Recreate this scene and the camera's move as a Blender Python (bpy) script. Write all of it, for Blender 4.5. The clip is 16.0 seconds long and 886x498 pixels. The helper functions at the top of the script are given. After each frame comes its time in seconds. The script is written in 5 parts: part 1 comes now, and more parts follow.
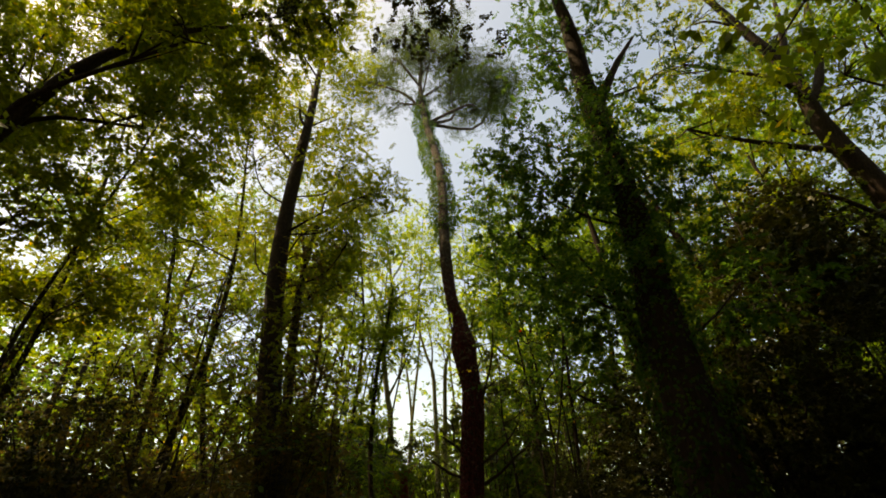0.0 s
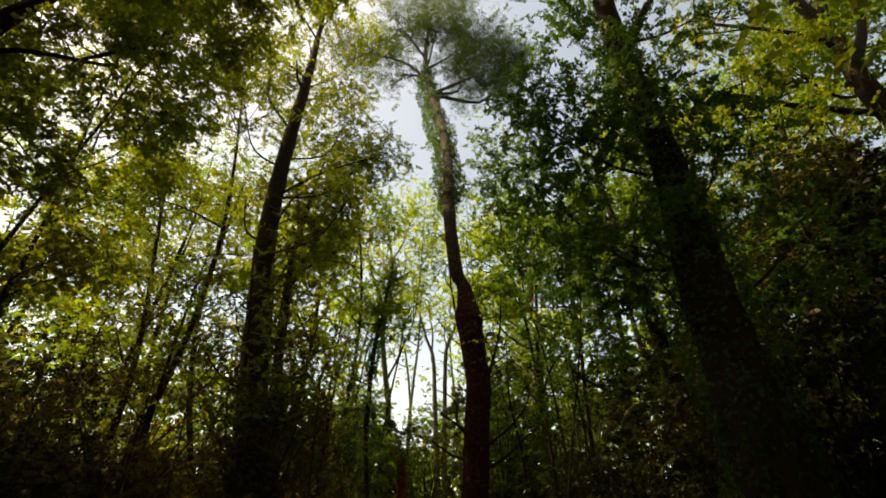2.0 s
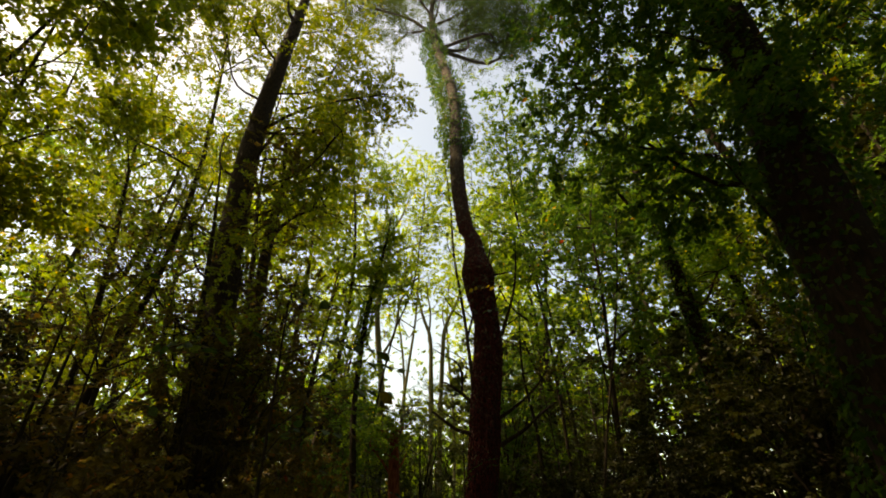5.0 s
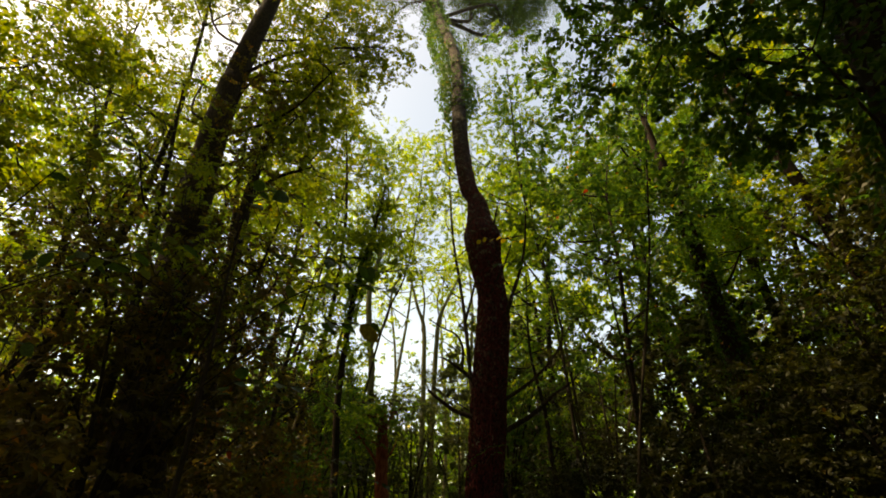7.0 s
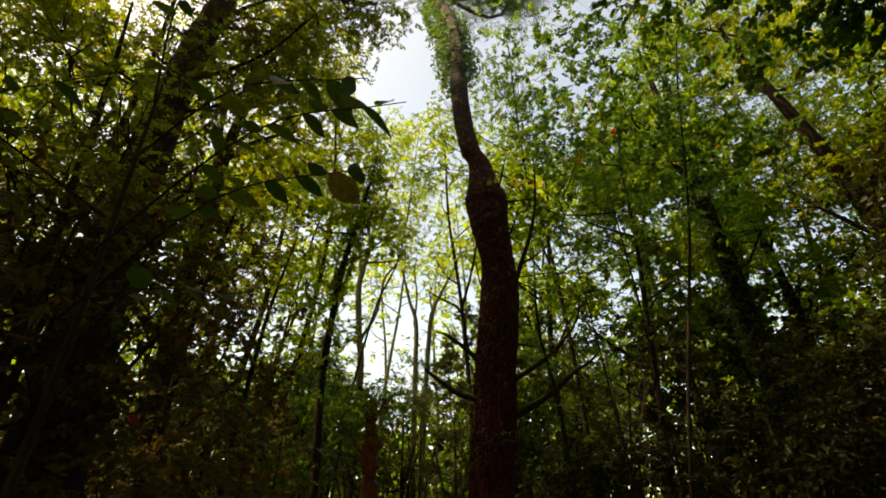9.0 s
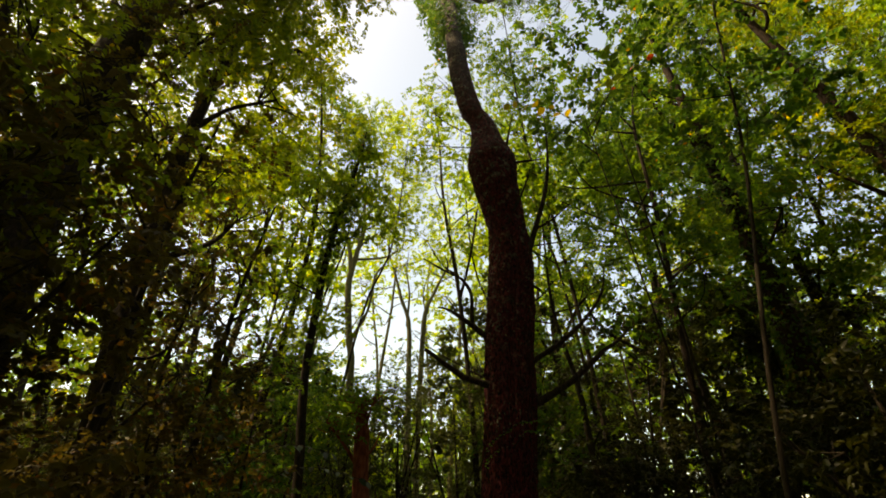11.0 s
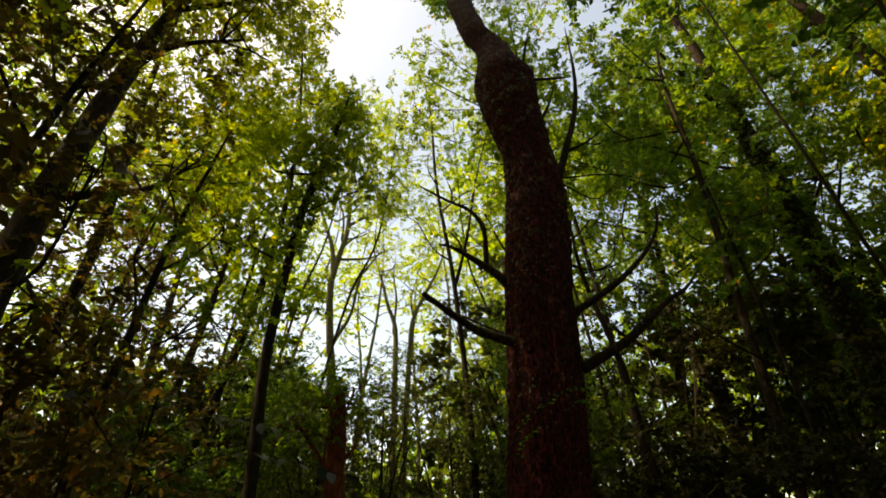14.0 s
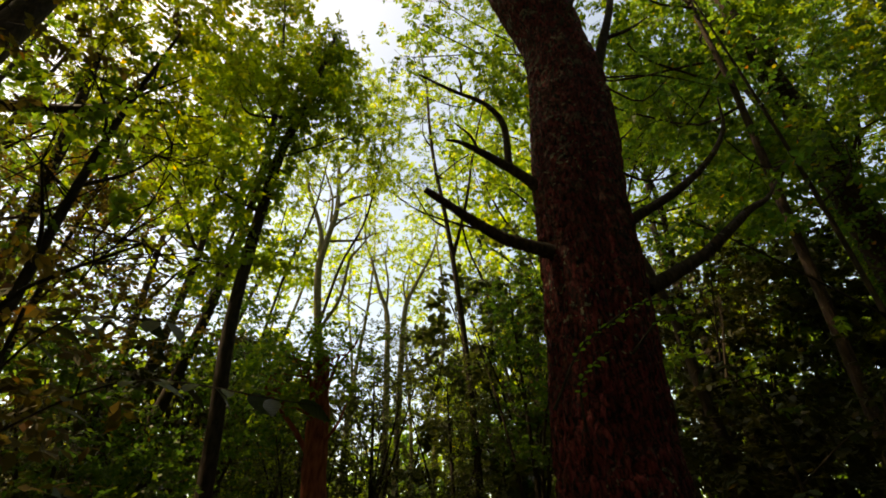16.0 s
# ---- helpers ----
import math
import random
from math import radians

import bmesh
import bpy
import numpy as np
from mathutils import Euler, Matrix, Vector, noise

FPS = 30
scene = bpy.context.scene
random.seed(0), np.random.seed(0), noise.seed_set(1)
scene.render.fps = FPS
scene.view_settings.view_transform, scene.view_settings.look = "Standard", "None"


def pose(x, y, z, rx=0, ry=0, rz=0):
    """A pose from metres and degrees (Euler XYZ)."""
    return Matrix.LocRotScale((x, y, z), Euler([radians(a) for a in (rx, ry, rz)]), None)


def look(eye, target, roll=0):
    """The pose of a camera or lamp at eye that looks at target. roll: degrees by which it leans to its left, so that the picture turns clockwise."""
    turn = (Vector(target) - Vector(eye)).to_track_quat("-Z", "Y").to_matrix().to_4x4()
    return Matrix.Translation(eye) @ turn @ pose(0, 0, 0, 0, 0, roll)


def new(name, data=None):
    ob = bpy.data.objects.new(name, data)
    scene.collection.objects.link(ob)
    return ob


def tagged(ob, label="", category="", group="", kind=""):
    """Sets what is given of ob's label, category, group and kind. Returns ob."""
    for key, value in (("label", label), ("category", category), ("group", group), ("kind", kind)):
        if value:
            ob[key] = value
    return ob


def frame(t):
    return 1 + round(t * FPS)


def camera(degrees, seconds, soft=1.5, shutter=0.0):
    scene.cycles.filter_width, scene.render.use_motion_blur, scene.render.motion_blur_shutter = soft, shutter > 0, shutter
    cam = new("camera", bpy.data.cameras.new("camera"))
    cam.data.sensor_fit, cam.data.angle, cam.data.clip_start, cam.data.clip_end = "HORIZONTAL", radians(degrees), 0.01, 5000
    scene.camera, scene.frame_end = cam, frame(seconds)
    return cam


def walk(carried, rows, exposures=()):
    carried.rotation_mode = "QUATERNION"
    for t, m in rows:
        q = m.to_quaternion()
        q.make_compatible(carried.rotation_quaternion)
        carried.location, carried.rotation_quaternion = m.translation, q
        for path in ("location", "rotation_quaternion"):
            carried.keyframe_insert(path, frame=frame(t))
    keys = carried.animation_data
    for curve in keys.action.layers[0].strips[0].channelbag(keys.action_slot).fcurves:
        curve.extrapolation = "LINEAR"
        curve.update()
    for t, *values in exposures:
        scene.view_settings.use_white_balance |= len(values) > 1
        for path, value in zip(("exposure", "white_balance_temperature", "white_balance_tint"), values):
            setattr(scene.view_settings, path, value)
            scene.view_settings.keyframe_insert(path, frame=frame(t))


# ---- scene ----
cam = camera(87.7, 16.0, 1.8)
PATH = [
    (0, (-0.101, -0.013, 1.43), (-0.093, 1.674, 2.503), -1.9),
    (0.5, (-0.083, 0.243, 1.454), (-0.082, 1.937, 2.516), -1.7),
    (1, (-0.101, 0.507, 1.46), (-0.103, 2.206, 2.513), -1.4),
    (1.5, (-0.129, 0.767, 1.437), (-0.129, 2.471, 2.484), -1.1),
    (2, (-0.19, 1.045, 1.424), (-0.188, 2.752, 2.466), -0.7),
    (2.5, (-0.214, 1.28, 1.449), (-0.213, 2.992, 2.483), -0.5),
    (3, (-0.24, 1.567, 1.413), (-0.239, 3.279, 2.446), -0.2),
    (3.5, (-0.248, 1.869, 1.424), (-0.244, 3.584, 2.454), 0.0),
    (4, (-0.281, 2.143, 1.406), (-0.276, 3.861, 2.429), 0.3),
    (6.5, (-0.391, 3.631, 1.382), (-0.361, 5.356, 2.393), 1.4),
    (7, (-0.405, 3.896, 1.381), (-0.368, 5.622, 2.389), 1.7),
    (7.5, (-0.431, 4.16, 1.361), (-0.386, 5.887, 2.37), 1.9),
    (8, (-0.447, 4.433, 1.363), (-0.392, 6.157, 2.375), 1.6),
    (8.5, (-0.455, 4.692, 1.365), (-0.389, 6.414, 2.381), 1.7),
    (9, (-0.465, 4.923, 1.353), (-0.391, 6.642, 2.374), 1.5),
    (11.5, (-0.537, 6.134, 1.376), (-0.416, 7.827, 2.435), -0.0),
    (12, (-0.533, 6.388, 1.375), (-0.405, 8.071, 2.447), -0.1),
    (12.5, (-0.532, 6.622, 1.372), (-0.394, 8.298, 2.455), -0.3),
    (13, (-0.539, 6.845, 1.384), (-0.391, 8.513, 2.478), -0.4),
    (13.5, (-0.544, 7.106, 1.369), (-0.387, 8.764, 2.477), -0.5),
    (14, (-0.552, 7.338, 1.367), (-0.385, 8.986, 2.489), -0.5),
    (14.5, (-0.538, 7.602, 1.39), (-0.363, 9.252, 2.507), -0.7),
    (15, (-0.517, 7.879, 1.392), (-0.34, 9.53, 2.506), -0.6),
    (15.5, (-0.553, 8.093, 1.348), (-0.364, 9.744, 2.461), -0.8),
    (16, (-0.547, 8.328, 1.369), (-0.344, 9.98, 2.478), -1.2),
]
walk(cam, [(t, look(eye, target, roll)) for t, eye, target, roll in PATH], [(0, 1.2, 12400, 9), (4, 1.34, 12400, 9), (8, 1.46, 12400, 9), (12.5, 1.5, 12400, 9), (16, 1.48, 11600, 9)])

# ---- world, sun and exposure ----
SUN_HIGH, SUN_TURN = 60.0, -84.0
world = bpy.data.worlds.new("sky")
scene.world = world
world.use_nodes = True
wn = world.node_tree
wn.nodes.clear()
sky = wn.nodes.new("ShaderNodeTexSky")
sky.sky_type = "NISHITA"
sky.sun_disc = False
sky.sun_elevation = radians(SUN_HIGH)
sky.sun_rotation = radians(SUN_TURN)
sky.air_density, sky.dust_density, sky.ozone_density = 1.0, 1.3, 0.9
back = wn.nodes.new("ShaderNodeBackground")
back.inputs["Strength"].default_value = 0.15
wout = wn.nodes.new("ShaderNodeOutputWorld")
wn.links.new(sky.outputs[0], back.inputs["Color"])
wn.links.new(back.outputs[0], wout.inputs[0])

sun = new("sun", bpy.data.lights.new("sun", "SUN"))
sun.data.energy, sun.data.angle, sun.data.color = 2.4, radians(0.8), (1.0, 0.92, 0.76)
sun.rotation_euler = (radians(90 - SUN_HIGH), 0, radians(180 - SUN_TURN))


# ---- materials ----
def material(name):
    m = bpy.data.materials.new(name)
    m.use_nodes = True
    nt = m.node_tree
    nt.nodes.clear()
    return m, nt, nt.nodes.new("ShaderNodeOutputMaterial")


def ramp(nt, stops):
    r = nt.nodes.new("ShaderNodeValToRGB")
    while len(r.color_ramp.elements) < len(stops):
        r.color_ramp.elements.new(0.5)
    for e, (p, c) in zip(r.color_ramp.elements, stops):
        e.position, e.color = p, (*c, 1)
    return r


def leaf_material(name, stops, shine=0.42, through_share=0.58, glow=5.3):
    """Thin leaf: one colour a leaf, patches of tone over the crown, light through the blade."""
    m, nt, out = material(name)
    geo = nt.nodes.new("ShaderNodeNewGeometry")
    r = ramp(nt, stops)
    nt.links.new(geo.outputs["Random Per Island"], r.inputs[0])
    tex = nt.nodes.new("ShaderNodeTexNoise")
    tex.inputs["Scale"].default_value = 0.7
    tex.inputs["Detail"].default_value = 3
    co = nt.nodes.new("ShaderNodeTexCoord")
    nt.links.new(co.outputs["Object"], tex.inputs["Vector"])
    hsv = nt.nodes.new("ShaderNodeHueSaturation")
    mr = nt.nodes.new("ShaderNodeMapRange")
    mr.inputs["From Min"].default_value, mr.inputs["From Max"].default_value = 0.3, 0.7
    mr.inputs["To Min"].default_value, mr.inputs["To Max"].default_value = 0.65, 1.35
    nt.links.new(tex.outputs[0], mr.inputs["Value"])
    nt.links.new(mr.outputs[0], hsv.inputs["Value"])
    nt.links.new(r.outputs[0], hsv.inputs["Color"])
    p = nt.nodes.new("ShaderNodeBsdfPrincipled")
    p.inputs["Roughness"].default_value = shine
    p.inputs["Specular IOR Level"].default_value = 0.16
    nt.links.new(hsv.outputs[0], p.inputs["Base Color"])
    tr = nt.nodes.new("ShaderNodeBsdfTranslucent")
    bright = nt.nodes.new("ShaderNodeHueSaturation")
    bright.inputs["Value"].default_value = glow
    bright.inputs["Saturation"].default_value = 1.0
    nt.links.new(hsv.outputs[0], bright.inputs["Color"])
    nt.links.new(bright.outputs[0], tr.inputs["Color"])
    mix = nt.nodes.new("ShaderNodeMixShader")
    mix.inputs[0].default_value = through_share
    nt.links.new(p.outputs[0], mix.inputs[1])
    nt.links.new(tr.outputs[0], mix.inputs[2])
    nt.links.new(mix.outputs[0], out.inputs[0])
    return m


def single_leaf_material(name, stops, glow=2.4, share=0.45):
    """Blade of a leaf that is seen by itself: tone by object, mottling, fine side veins in relief."""
    m, nt, out = material(name)
    info = nt.nodes.new("ShaderNodeObjectInfo")
    r = ramp(nt, stops)
    nt.links.new(info.outputs["Random"], r.inputs[0])
    co = nt.nodes.new("ShaderNodeTexCoord")
    spots = nt.nodes.new("ShaderNodeTexNoise")
    spots.inputs["Scale"].default_value, spots.inputs["Detail"].default_value = 60.0, 5
    nt.links.new(co.outputs["Object"], spots.inputs["Vector"])
    mr = nt.nodes.new("ShaderNodeMapRange")
    mr.inputs["From Min"].default_value, mr.inputs["From Max"].default_value = 0.3, 0.7
    mr.inputs["To Min"].default_value, mr.inputs["To Max"].default_value = 0.55, 1.3
    nt.links.new(spots.outputs[0], mr.inputs["Value"])
    hsv = nt.nodes.new("ShaderNodeHueSaturation")
    nt.links.new(r.outputs[0], hsv.inputs["Color"])
    nt.links.new(mr.outputs[0], hsv.inputs["Value"])
    veins = nt.nodes.new("ShaderNodeTexWave")
    veins.bands_direction = "Y"
    veins.inputs["Scale"].default_value, veins.inputs["Distortion"].default_value = 28.0, 1.5
    nt.links.new(co.outputs["Object"], veins.inputs["Vector"])
    bump = nt.nodes.new("ShaderNodeBump")
    bump.inputs["Strength"].default_value, bump.inputs["Distance"].default_value = 0.15, 0.002
    nt.links.new(veins.outputs["Fac"], bump.inputs["Height"])
    p = nt.nodes.new("ShaderNodeBsdfPrincipled")
    p.inputs["Roughness"].default_value = 0.45
    p.inputs["Specular IOR Level"].default_value = 0.25
    nt.links.new(hsv.outputs[0], p.inputs["Base Color"])
    nt.links.new(bump.outputs[0], p.inputs["Normal"])
    bright = nt.nodes.new("ShaderNodeHueSaturation")
    bright.inputs["Value"].default_value = glow
    nt.links.new(hsv.outputs[0], bright.inputs["Color"])
    tr = nt.nodes.new("ShaderNodeBsdfTranslucent")
    nt.links.new(bright.outputs[0], tr.inputs["Color"])
    nt.links.new(bump.outputs[0], tr.inputs["Normal"])
    mix = nt.nodes.new("ShaderNodeMixShader")
    mix.inputs[0].default_value = share
    nt.links.new(p.outputs[0], mix.inputs[1])
    nt.links.new(tr.outputs[0], mix.inputs[2])
    nt.links.new(mix.outputs[0], out.inputs[0])
    return m


def bark_material(name, dark, mid, pale, lichen, stretch=5.0, size=9.0, relief=0.6, lichen_share=0.62, stops=(0.28, 0.52, 0.78), upper=None, crust=None, flakes=0.0):
    """Furrowed bark with lichen; upper: (height, height, colour) to which it pales; crust: (height, height) of larger lichen patches; flakes: scale of the cracked scales."""
    m, nt, out = material(name)
    co = nt.nodes.new("ShaderNodeTexCoord")
    mp = nt.nodes.new("ShaderNodeMapping")
    mp.inputs["Scale"].default_value = (stretch, stretch, 1.0)
    nt.links.new(co.outputs["Object"], mp.inputs["Vector"])
    tex = nt.nodes.new("ShaderNodeTexNoise")
    tex.inputs["Scale"].default_value, tex.inputs["Detail"].default_value = size, 6
    nt.links.new(mp.outputs[0], tex.inputs["Vector"])
    r = ramp(nt, list(zip(stops, (dark, mid, pale))))
    nt.links.new(tex.outputs[0], r.inputs[0])
    spots = nt.nodes.new("ShaderNodeTexNoise")
    spots.inputs["Scale"].default_value, spots.inputs["Detail"].default_value = 38.0, 6
    nt.links.new(co.outputs["Object"], spots.inputs["Vector"])
    cut = ramp(nt, [(lichen_share, (0, 0, 0)), (lichen_share + 0.06, (1, 1, 1))])
    nt.links.new(spots.outputs[0], cut.inputs[0])
    patch = nt.nodes.new("ShaderNodeTexNoise")
    patch.inputs["Scale"].default_value, patch.inputs["Detail"].default_value = 1.6, 2
    nt.links.new(co.outputs["Object"], patch.inputs["Vector"])
    where = ramp(nt, [(0.48, (0, 0, 0)), (0.62, (0.8, 0.8, 0.8))])
    nt.links.new(patch.outputs[0], where.inputs[0])
    both = nt.nodes.new("ShaderNodeMath")
    both.operation = "MULTIPLY"
    nt.links.new(cut.outputs[0], both.inputs[0])
    nt.links.new(where.outputs[0], both.inputs[1])
    mix = nt.nodes.new("ShaderNodeMix")
    mix.data_type = "RGBA"
    nt.links.new(both.outputs[0], mix.inputs["Factor"])
    base = r.outputs[0]
    if upper or crust:
        sep = nt.nodes.new("ShaderNodeSeparateXYZ")
        nt.links.new(co.outputs["Object"], sep.inputs[0])
    for low, high, tone, grain in (((*upper, 0.0),) if upper else ()) + (((*crust, lichen, 1.0),) if crust else ()):
        lift = nt.nodes.new("ShaderNodeMapRange")
        lift.inputs["From Min"].default_value, lift.inputs["From Max"].default_value = low, high
        nt.links.new(sep.outputs["Z"], lift.inputs["Value"])
        share = lift.outputs[0]
        if grain:
            blots = nt.nodes.new("ShaderNodeTexNoise")
            blots.inputs["Scale"].default_value, blots.inputs["Detail"].default_value, blots.inputs["Roughness"].default_value = 11.0, 8, 0.72
            nt.links.new(co.outputs["Object"], blots.inputs["Vector"])
            sharp = ramp(nt, [(0.54, (0, 0, 0)), (0.6, (0.6, 0.6, 0.6))])
            nt.links.new(blots.outputs[0], sharp.inputs[0])
            times = nt.nodes.new("ShaderNodeMath")
            times.operation = "MULTIPLY"
            nt.links.new(sharp.outputs[0], times.inputs[0])
            nt.links.new(share, times.inputs[1])
            share = times.outputs[0]
        blend = nt.nodes.new("ShaderNodeMix")
        blend.data_type, blend.blend_type = "RGBA", "MIX"
        nt.links.new(share, blend.inputs["Factor"])
        nt.links.new(base, blend.inputs["A"])
        tint = ramp(nt, [(0.3, tuple(0.35 * q for q in tone)), (0.7, tone)])
        nt.links.new(tex.outputs[0], tint.inputs[0])
        nt.links.new(tint.outputs[0], blend.inputs["B"])
        base = blend.outputs["Result"]
    nt.links.new(base, mix.inputs["A"])
    mix.inputs["B"].default_value = (*lichen, 1)
    p = nt.nodes.new("ShaderNodeBsdfPrincipled")
    p.inputs["Roughness"].default_value = 0.85
    p.inputs["Specular IOR Level"].default_value = 0.2
    nt.links.new(mix.outputs["Result"], p.inputs["Base Color"])
    b = nt.nodes.new("ShaderNodeBump")
    b.inputs["Strength"].default_value, b.inputs["Distance"].default_value = relief, 0.02
    height = tex.outputs[0]
    if flakes:
        squash = nt.nodes.new("ShaderNodeMapping")
        squash.inputs["Scale"].default_value = (1.0, 1.0, 0.4)
        warp = nt.nodes.new("ShaderNodeMix")
        warp.data_type = "VECTOR"
        warp.inputs["Factor"].default_value = 0.06
        nt.links.new(co.outputs["Object"], warp.inputs["A"])
        nt.links.new(spots.outputs["Color"], warp.inputs["B"])
        nt.links.new(warp.outputs["Result"], squash.inputs["Vector"])
        cells = nt.nodes.new("ShaderNodeTexVoronoi")
        cells.feature = "DISTANCE_TO_EDGE"
        cells.inputs["Scale"].default_value = flakes
        nt.links.new(squash.outputs[0], cells.inputs["Vector"])
        tones = nt.nodes.new("ShaderNodeTexVoronoi")
        tones.inputs["Scale"].default_value = flakes
        nt.links.new(squash.outputs[0], tones.inputs["Vector"])
        crack = ramp(nt, [(0.0, (0.12, 0.12, 0.12)), (0.09, (1, 1, 1))])
        nt.links.new(cells.outputs["Distance"], crack.inputs[0])
        vary = nt.nodes.new("ShaderNodeMapRange")
        vary.inputs["To Min"].default_value, vary.inputs["To Max"].default_value = 0.55, 1.6
        nt.links.new(tones.outputs["Color"], vary.inputs["Value"])
        dull = nt.nodes.new("ShaderNodeHueSaturation")
        nt.links.new(mix.outputs["Result"], dull.inputs["Color"])
        nt.links.new(vary.outputs[0], dull.inputs["Value"])
        shade = nt.nodes.new("ShaderNodeMix")
        shade.data_type, shade.blend_type = "RGBA", "MULTIPLY"
        shade.inputs["Factor"].default_value = 1.0
        nt.links.new(dull.outputs[0], shade.inputs["A"])
        nt.links.new(crack.outputs[0], shade.inputs["B"])
        nt.links.new(shade.outputs["Result"], p.inputs["Base Color"])
        total = nt.nodes.new("ShaderNodeMath")
        total.operation = "MULTIPLY_ADD"
        nt.links.new(crack.outputs[0], total.inputs[0])
        total.inputs[1].default_value = 0.6
        nt.links.new(tex.outputs[0], total.inputs[2])
        height = total.outputs[0]
    nt.links.new(height, b.inputs["Height"])
    nt.links.new(b.outputs[0], p.inputs["Normal"])
    nt.links.new(p.outputs[0], out.inputs[0])
    return m


LEAF_OLIVE = leaf_material("leaf_olive", [(0.0, (0.036, 0.051, 0.0041)), (0.5, (0.056, 0.071, 0.0054)), (0.985, (0.083, 0.086, 0.0061)), (0.996, (0.2, 0.12, 0.0054))])
LEAF_GREEN = leaf_material("leaf_green", [(0.0, (0.025, 0.05, 0.0054)), (0.55, (0.041, 0.071, 0.0061)), (0.993, (0.07, 0.089, 0.0068)), (0.9985, (0.188, 0.085, 0.0061))])
# brighter leaf copy, with the sunlight on open crowns put into its colour
LEAF_LIT = leaf_material("leaf_lit", [(0.0, (0.058, 0.09, 0.0068)), (0.6, (0.083, 0.115, 0.0088)), (0.985, (0.12, 0.134, 0.0088)), (0.9975, (0.27, 0.18, 0.0088))], glow=5.2)
# darker leaf copy, with the shade under the trees put into its colour
LEAF_SHADED = leaf_material("leaf_shaded", [(0.0, (0.019, 0.022, 0.0034)), (0.6, (0.029, 0.032, 0.0041)), (0.995, (0.046, 0.041, 0.0048)), (0.999, (0.09, 0.042, 0.0041))], 0.42, 0.28, 1.6)
LEAF_DEEP = leaf_material("leaf_deep", [(0.0, (0.0145, 0.036, 0.0054)), (0.6, (0.024, 0.054, 0.0061)), (0.993, (0.047, 0.07, 0.0068)), (0.9985, (0.165, 0.06, 0.0054))], 0.42, 0.5, 5.2)
LEAF_BROWN = leaf_material("leaf_brown", [(0.0, (0.05, 0.034, 0.0085)), (0.5, (0.068, 0.05, 0.0095)), (0.9, (0.074, 0.06, 0.0095)), (0.9985, (0.16, 0.06, 0.0082))], 0.5, 0.42, 2.8)
LEAF_HOLLY = leaf_material("leaf_holly", [(0.0, (0.032, 0.044, 0.0082)), (0.6, (0.048, 0.062, 0.0122)), (0.985, (0.07, 0.08, 0.0150))], 0.4, 0.3, 2.6)
LEAF_IVY = leaf_material("leaf_ivy", [(0.0, (0.0225, 0.0525, 0.0068)), (0.6, (0.0375, 0.075, 0.0068)), (0.97, (0.0675, 0.0975, 0.0075))], 0.5, 0.55, 4.6)
NEEDLE = leaf_material("pine_needle", [(0.0, (0.026, 0.046, 0.008)), (0.6, (0.04, 0.062, 0.011)), (0.95, (0.06, 0.078, 0.014))], 0.6, 0.4, 3.2)
HAZEL_BLADE = single_leaf_material("hazel_blade", [(0.0, (0.02, 0.045, 0.007)), (0.6, (0.036, 0.07, 0.008)), (0.93, (0.07, 0.085, 0.01)), (1.0, (0.16, 0.09, 0.012))])
GLOSSY_BLADE = single_leaf_material("glossy_blade", [(0.0, (0.016, 0.028, 0.008)), (0.7, (0.03, 0.045, 0.012)), (1.0, (0.06, 0.065, 0.018))], 1.6, 0.25)
BARK_PINE = bark_material("bark_pine", (0.012, 0.002, 0.003), (0.105, 0.012, 0.015), (0.165, 0.034, 0.034), (0.27, 0.28, 0.2), 3.0, 26.0, 1.0, 0.60, (0.36, 0.52, 0.7), upper=(5.8, 8.0, (0.1, 0.066, 0.045)), crust=(2.0, 4.2), flakes=34.0)
DEAD_WOOD = bark_material("dead_wood", (0.012, 0.007, 0.005), (0.035, 0.02, 0.013), (0.07, 0.045, 0.03), (0.14, 0.15, 0.1), 4, 14, 0.6, 0.62)
BARK_OAK = bark_material("bark_oak", (0.010, 0.006, 0.0045), (0.034, 0.018, 0.012), (0.065, 0.042, 0.029), (0.14, 0.154, 0.098), 4, 10, 0.6, 0.66)
BARK_THIN = bark_material("bark_thin", (0.0126, 0.0084, 0.00588), (0.0315, 0.021, 0.0134), (0.0546, 0.0399, 0.0273), (0.0504, 0.0588, 0.0294), 3, 12, 0.4, 0.64)
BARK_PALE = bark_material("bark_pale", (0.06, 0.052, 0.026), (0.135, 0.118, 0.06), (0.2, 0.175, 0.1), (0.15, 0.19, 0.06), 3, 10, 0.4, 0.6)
BARK_RED = bark_material("bark_red", (0.08, 0.018, 0.010), (0.24, 0.056, 0.03), (0.33, 0.11, 0.06), (0.25, 0.22, 0.14), 4, 8, 0.6, 0.7)
SOIL = bark_material("leaf_litter", (0.03, 0.02, 0.012), (0.09, 0.055, 0.03), (0.16, 0.10, 0.05), (0.06, 0.08, 0.02), 1, 6, 0.8, 0.6)


# ---- mesh helpers ----
def mesh_from(name, verts, faces):
    """A mesh from an array of vertices and an array of equal-sided faces."""
    verts, faces = np.asarray(verts, dtype=np.float32), np.asarray(faces, dtype=np.int32)
    me = bpy.data.meshes.new(name)
    count, sides = faces.shape
    me.vertices.add(len(verts))
    me.vertices.foreach_set("co", verts.ravel())
    me.loops.add(count * sides)
    me.loops.foreach_set("vertex_index", faces.ravel())
    me.polygons.add(count)
    me.polygons.foreach_set("loop_start", np.arange(0, count * sides, sides, dtype=np.int32))
    me.update(calc_edges=True)
    return me


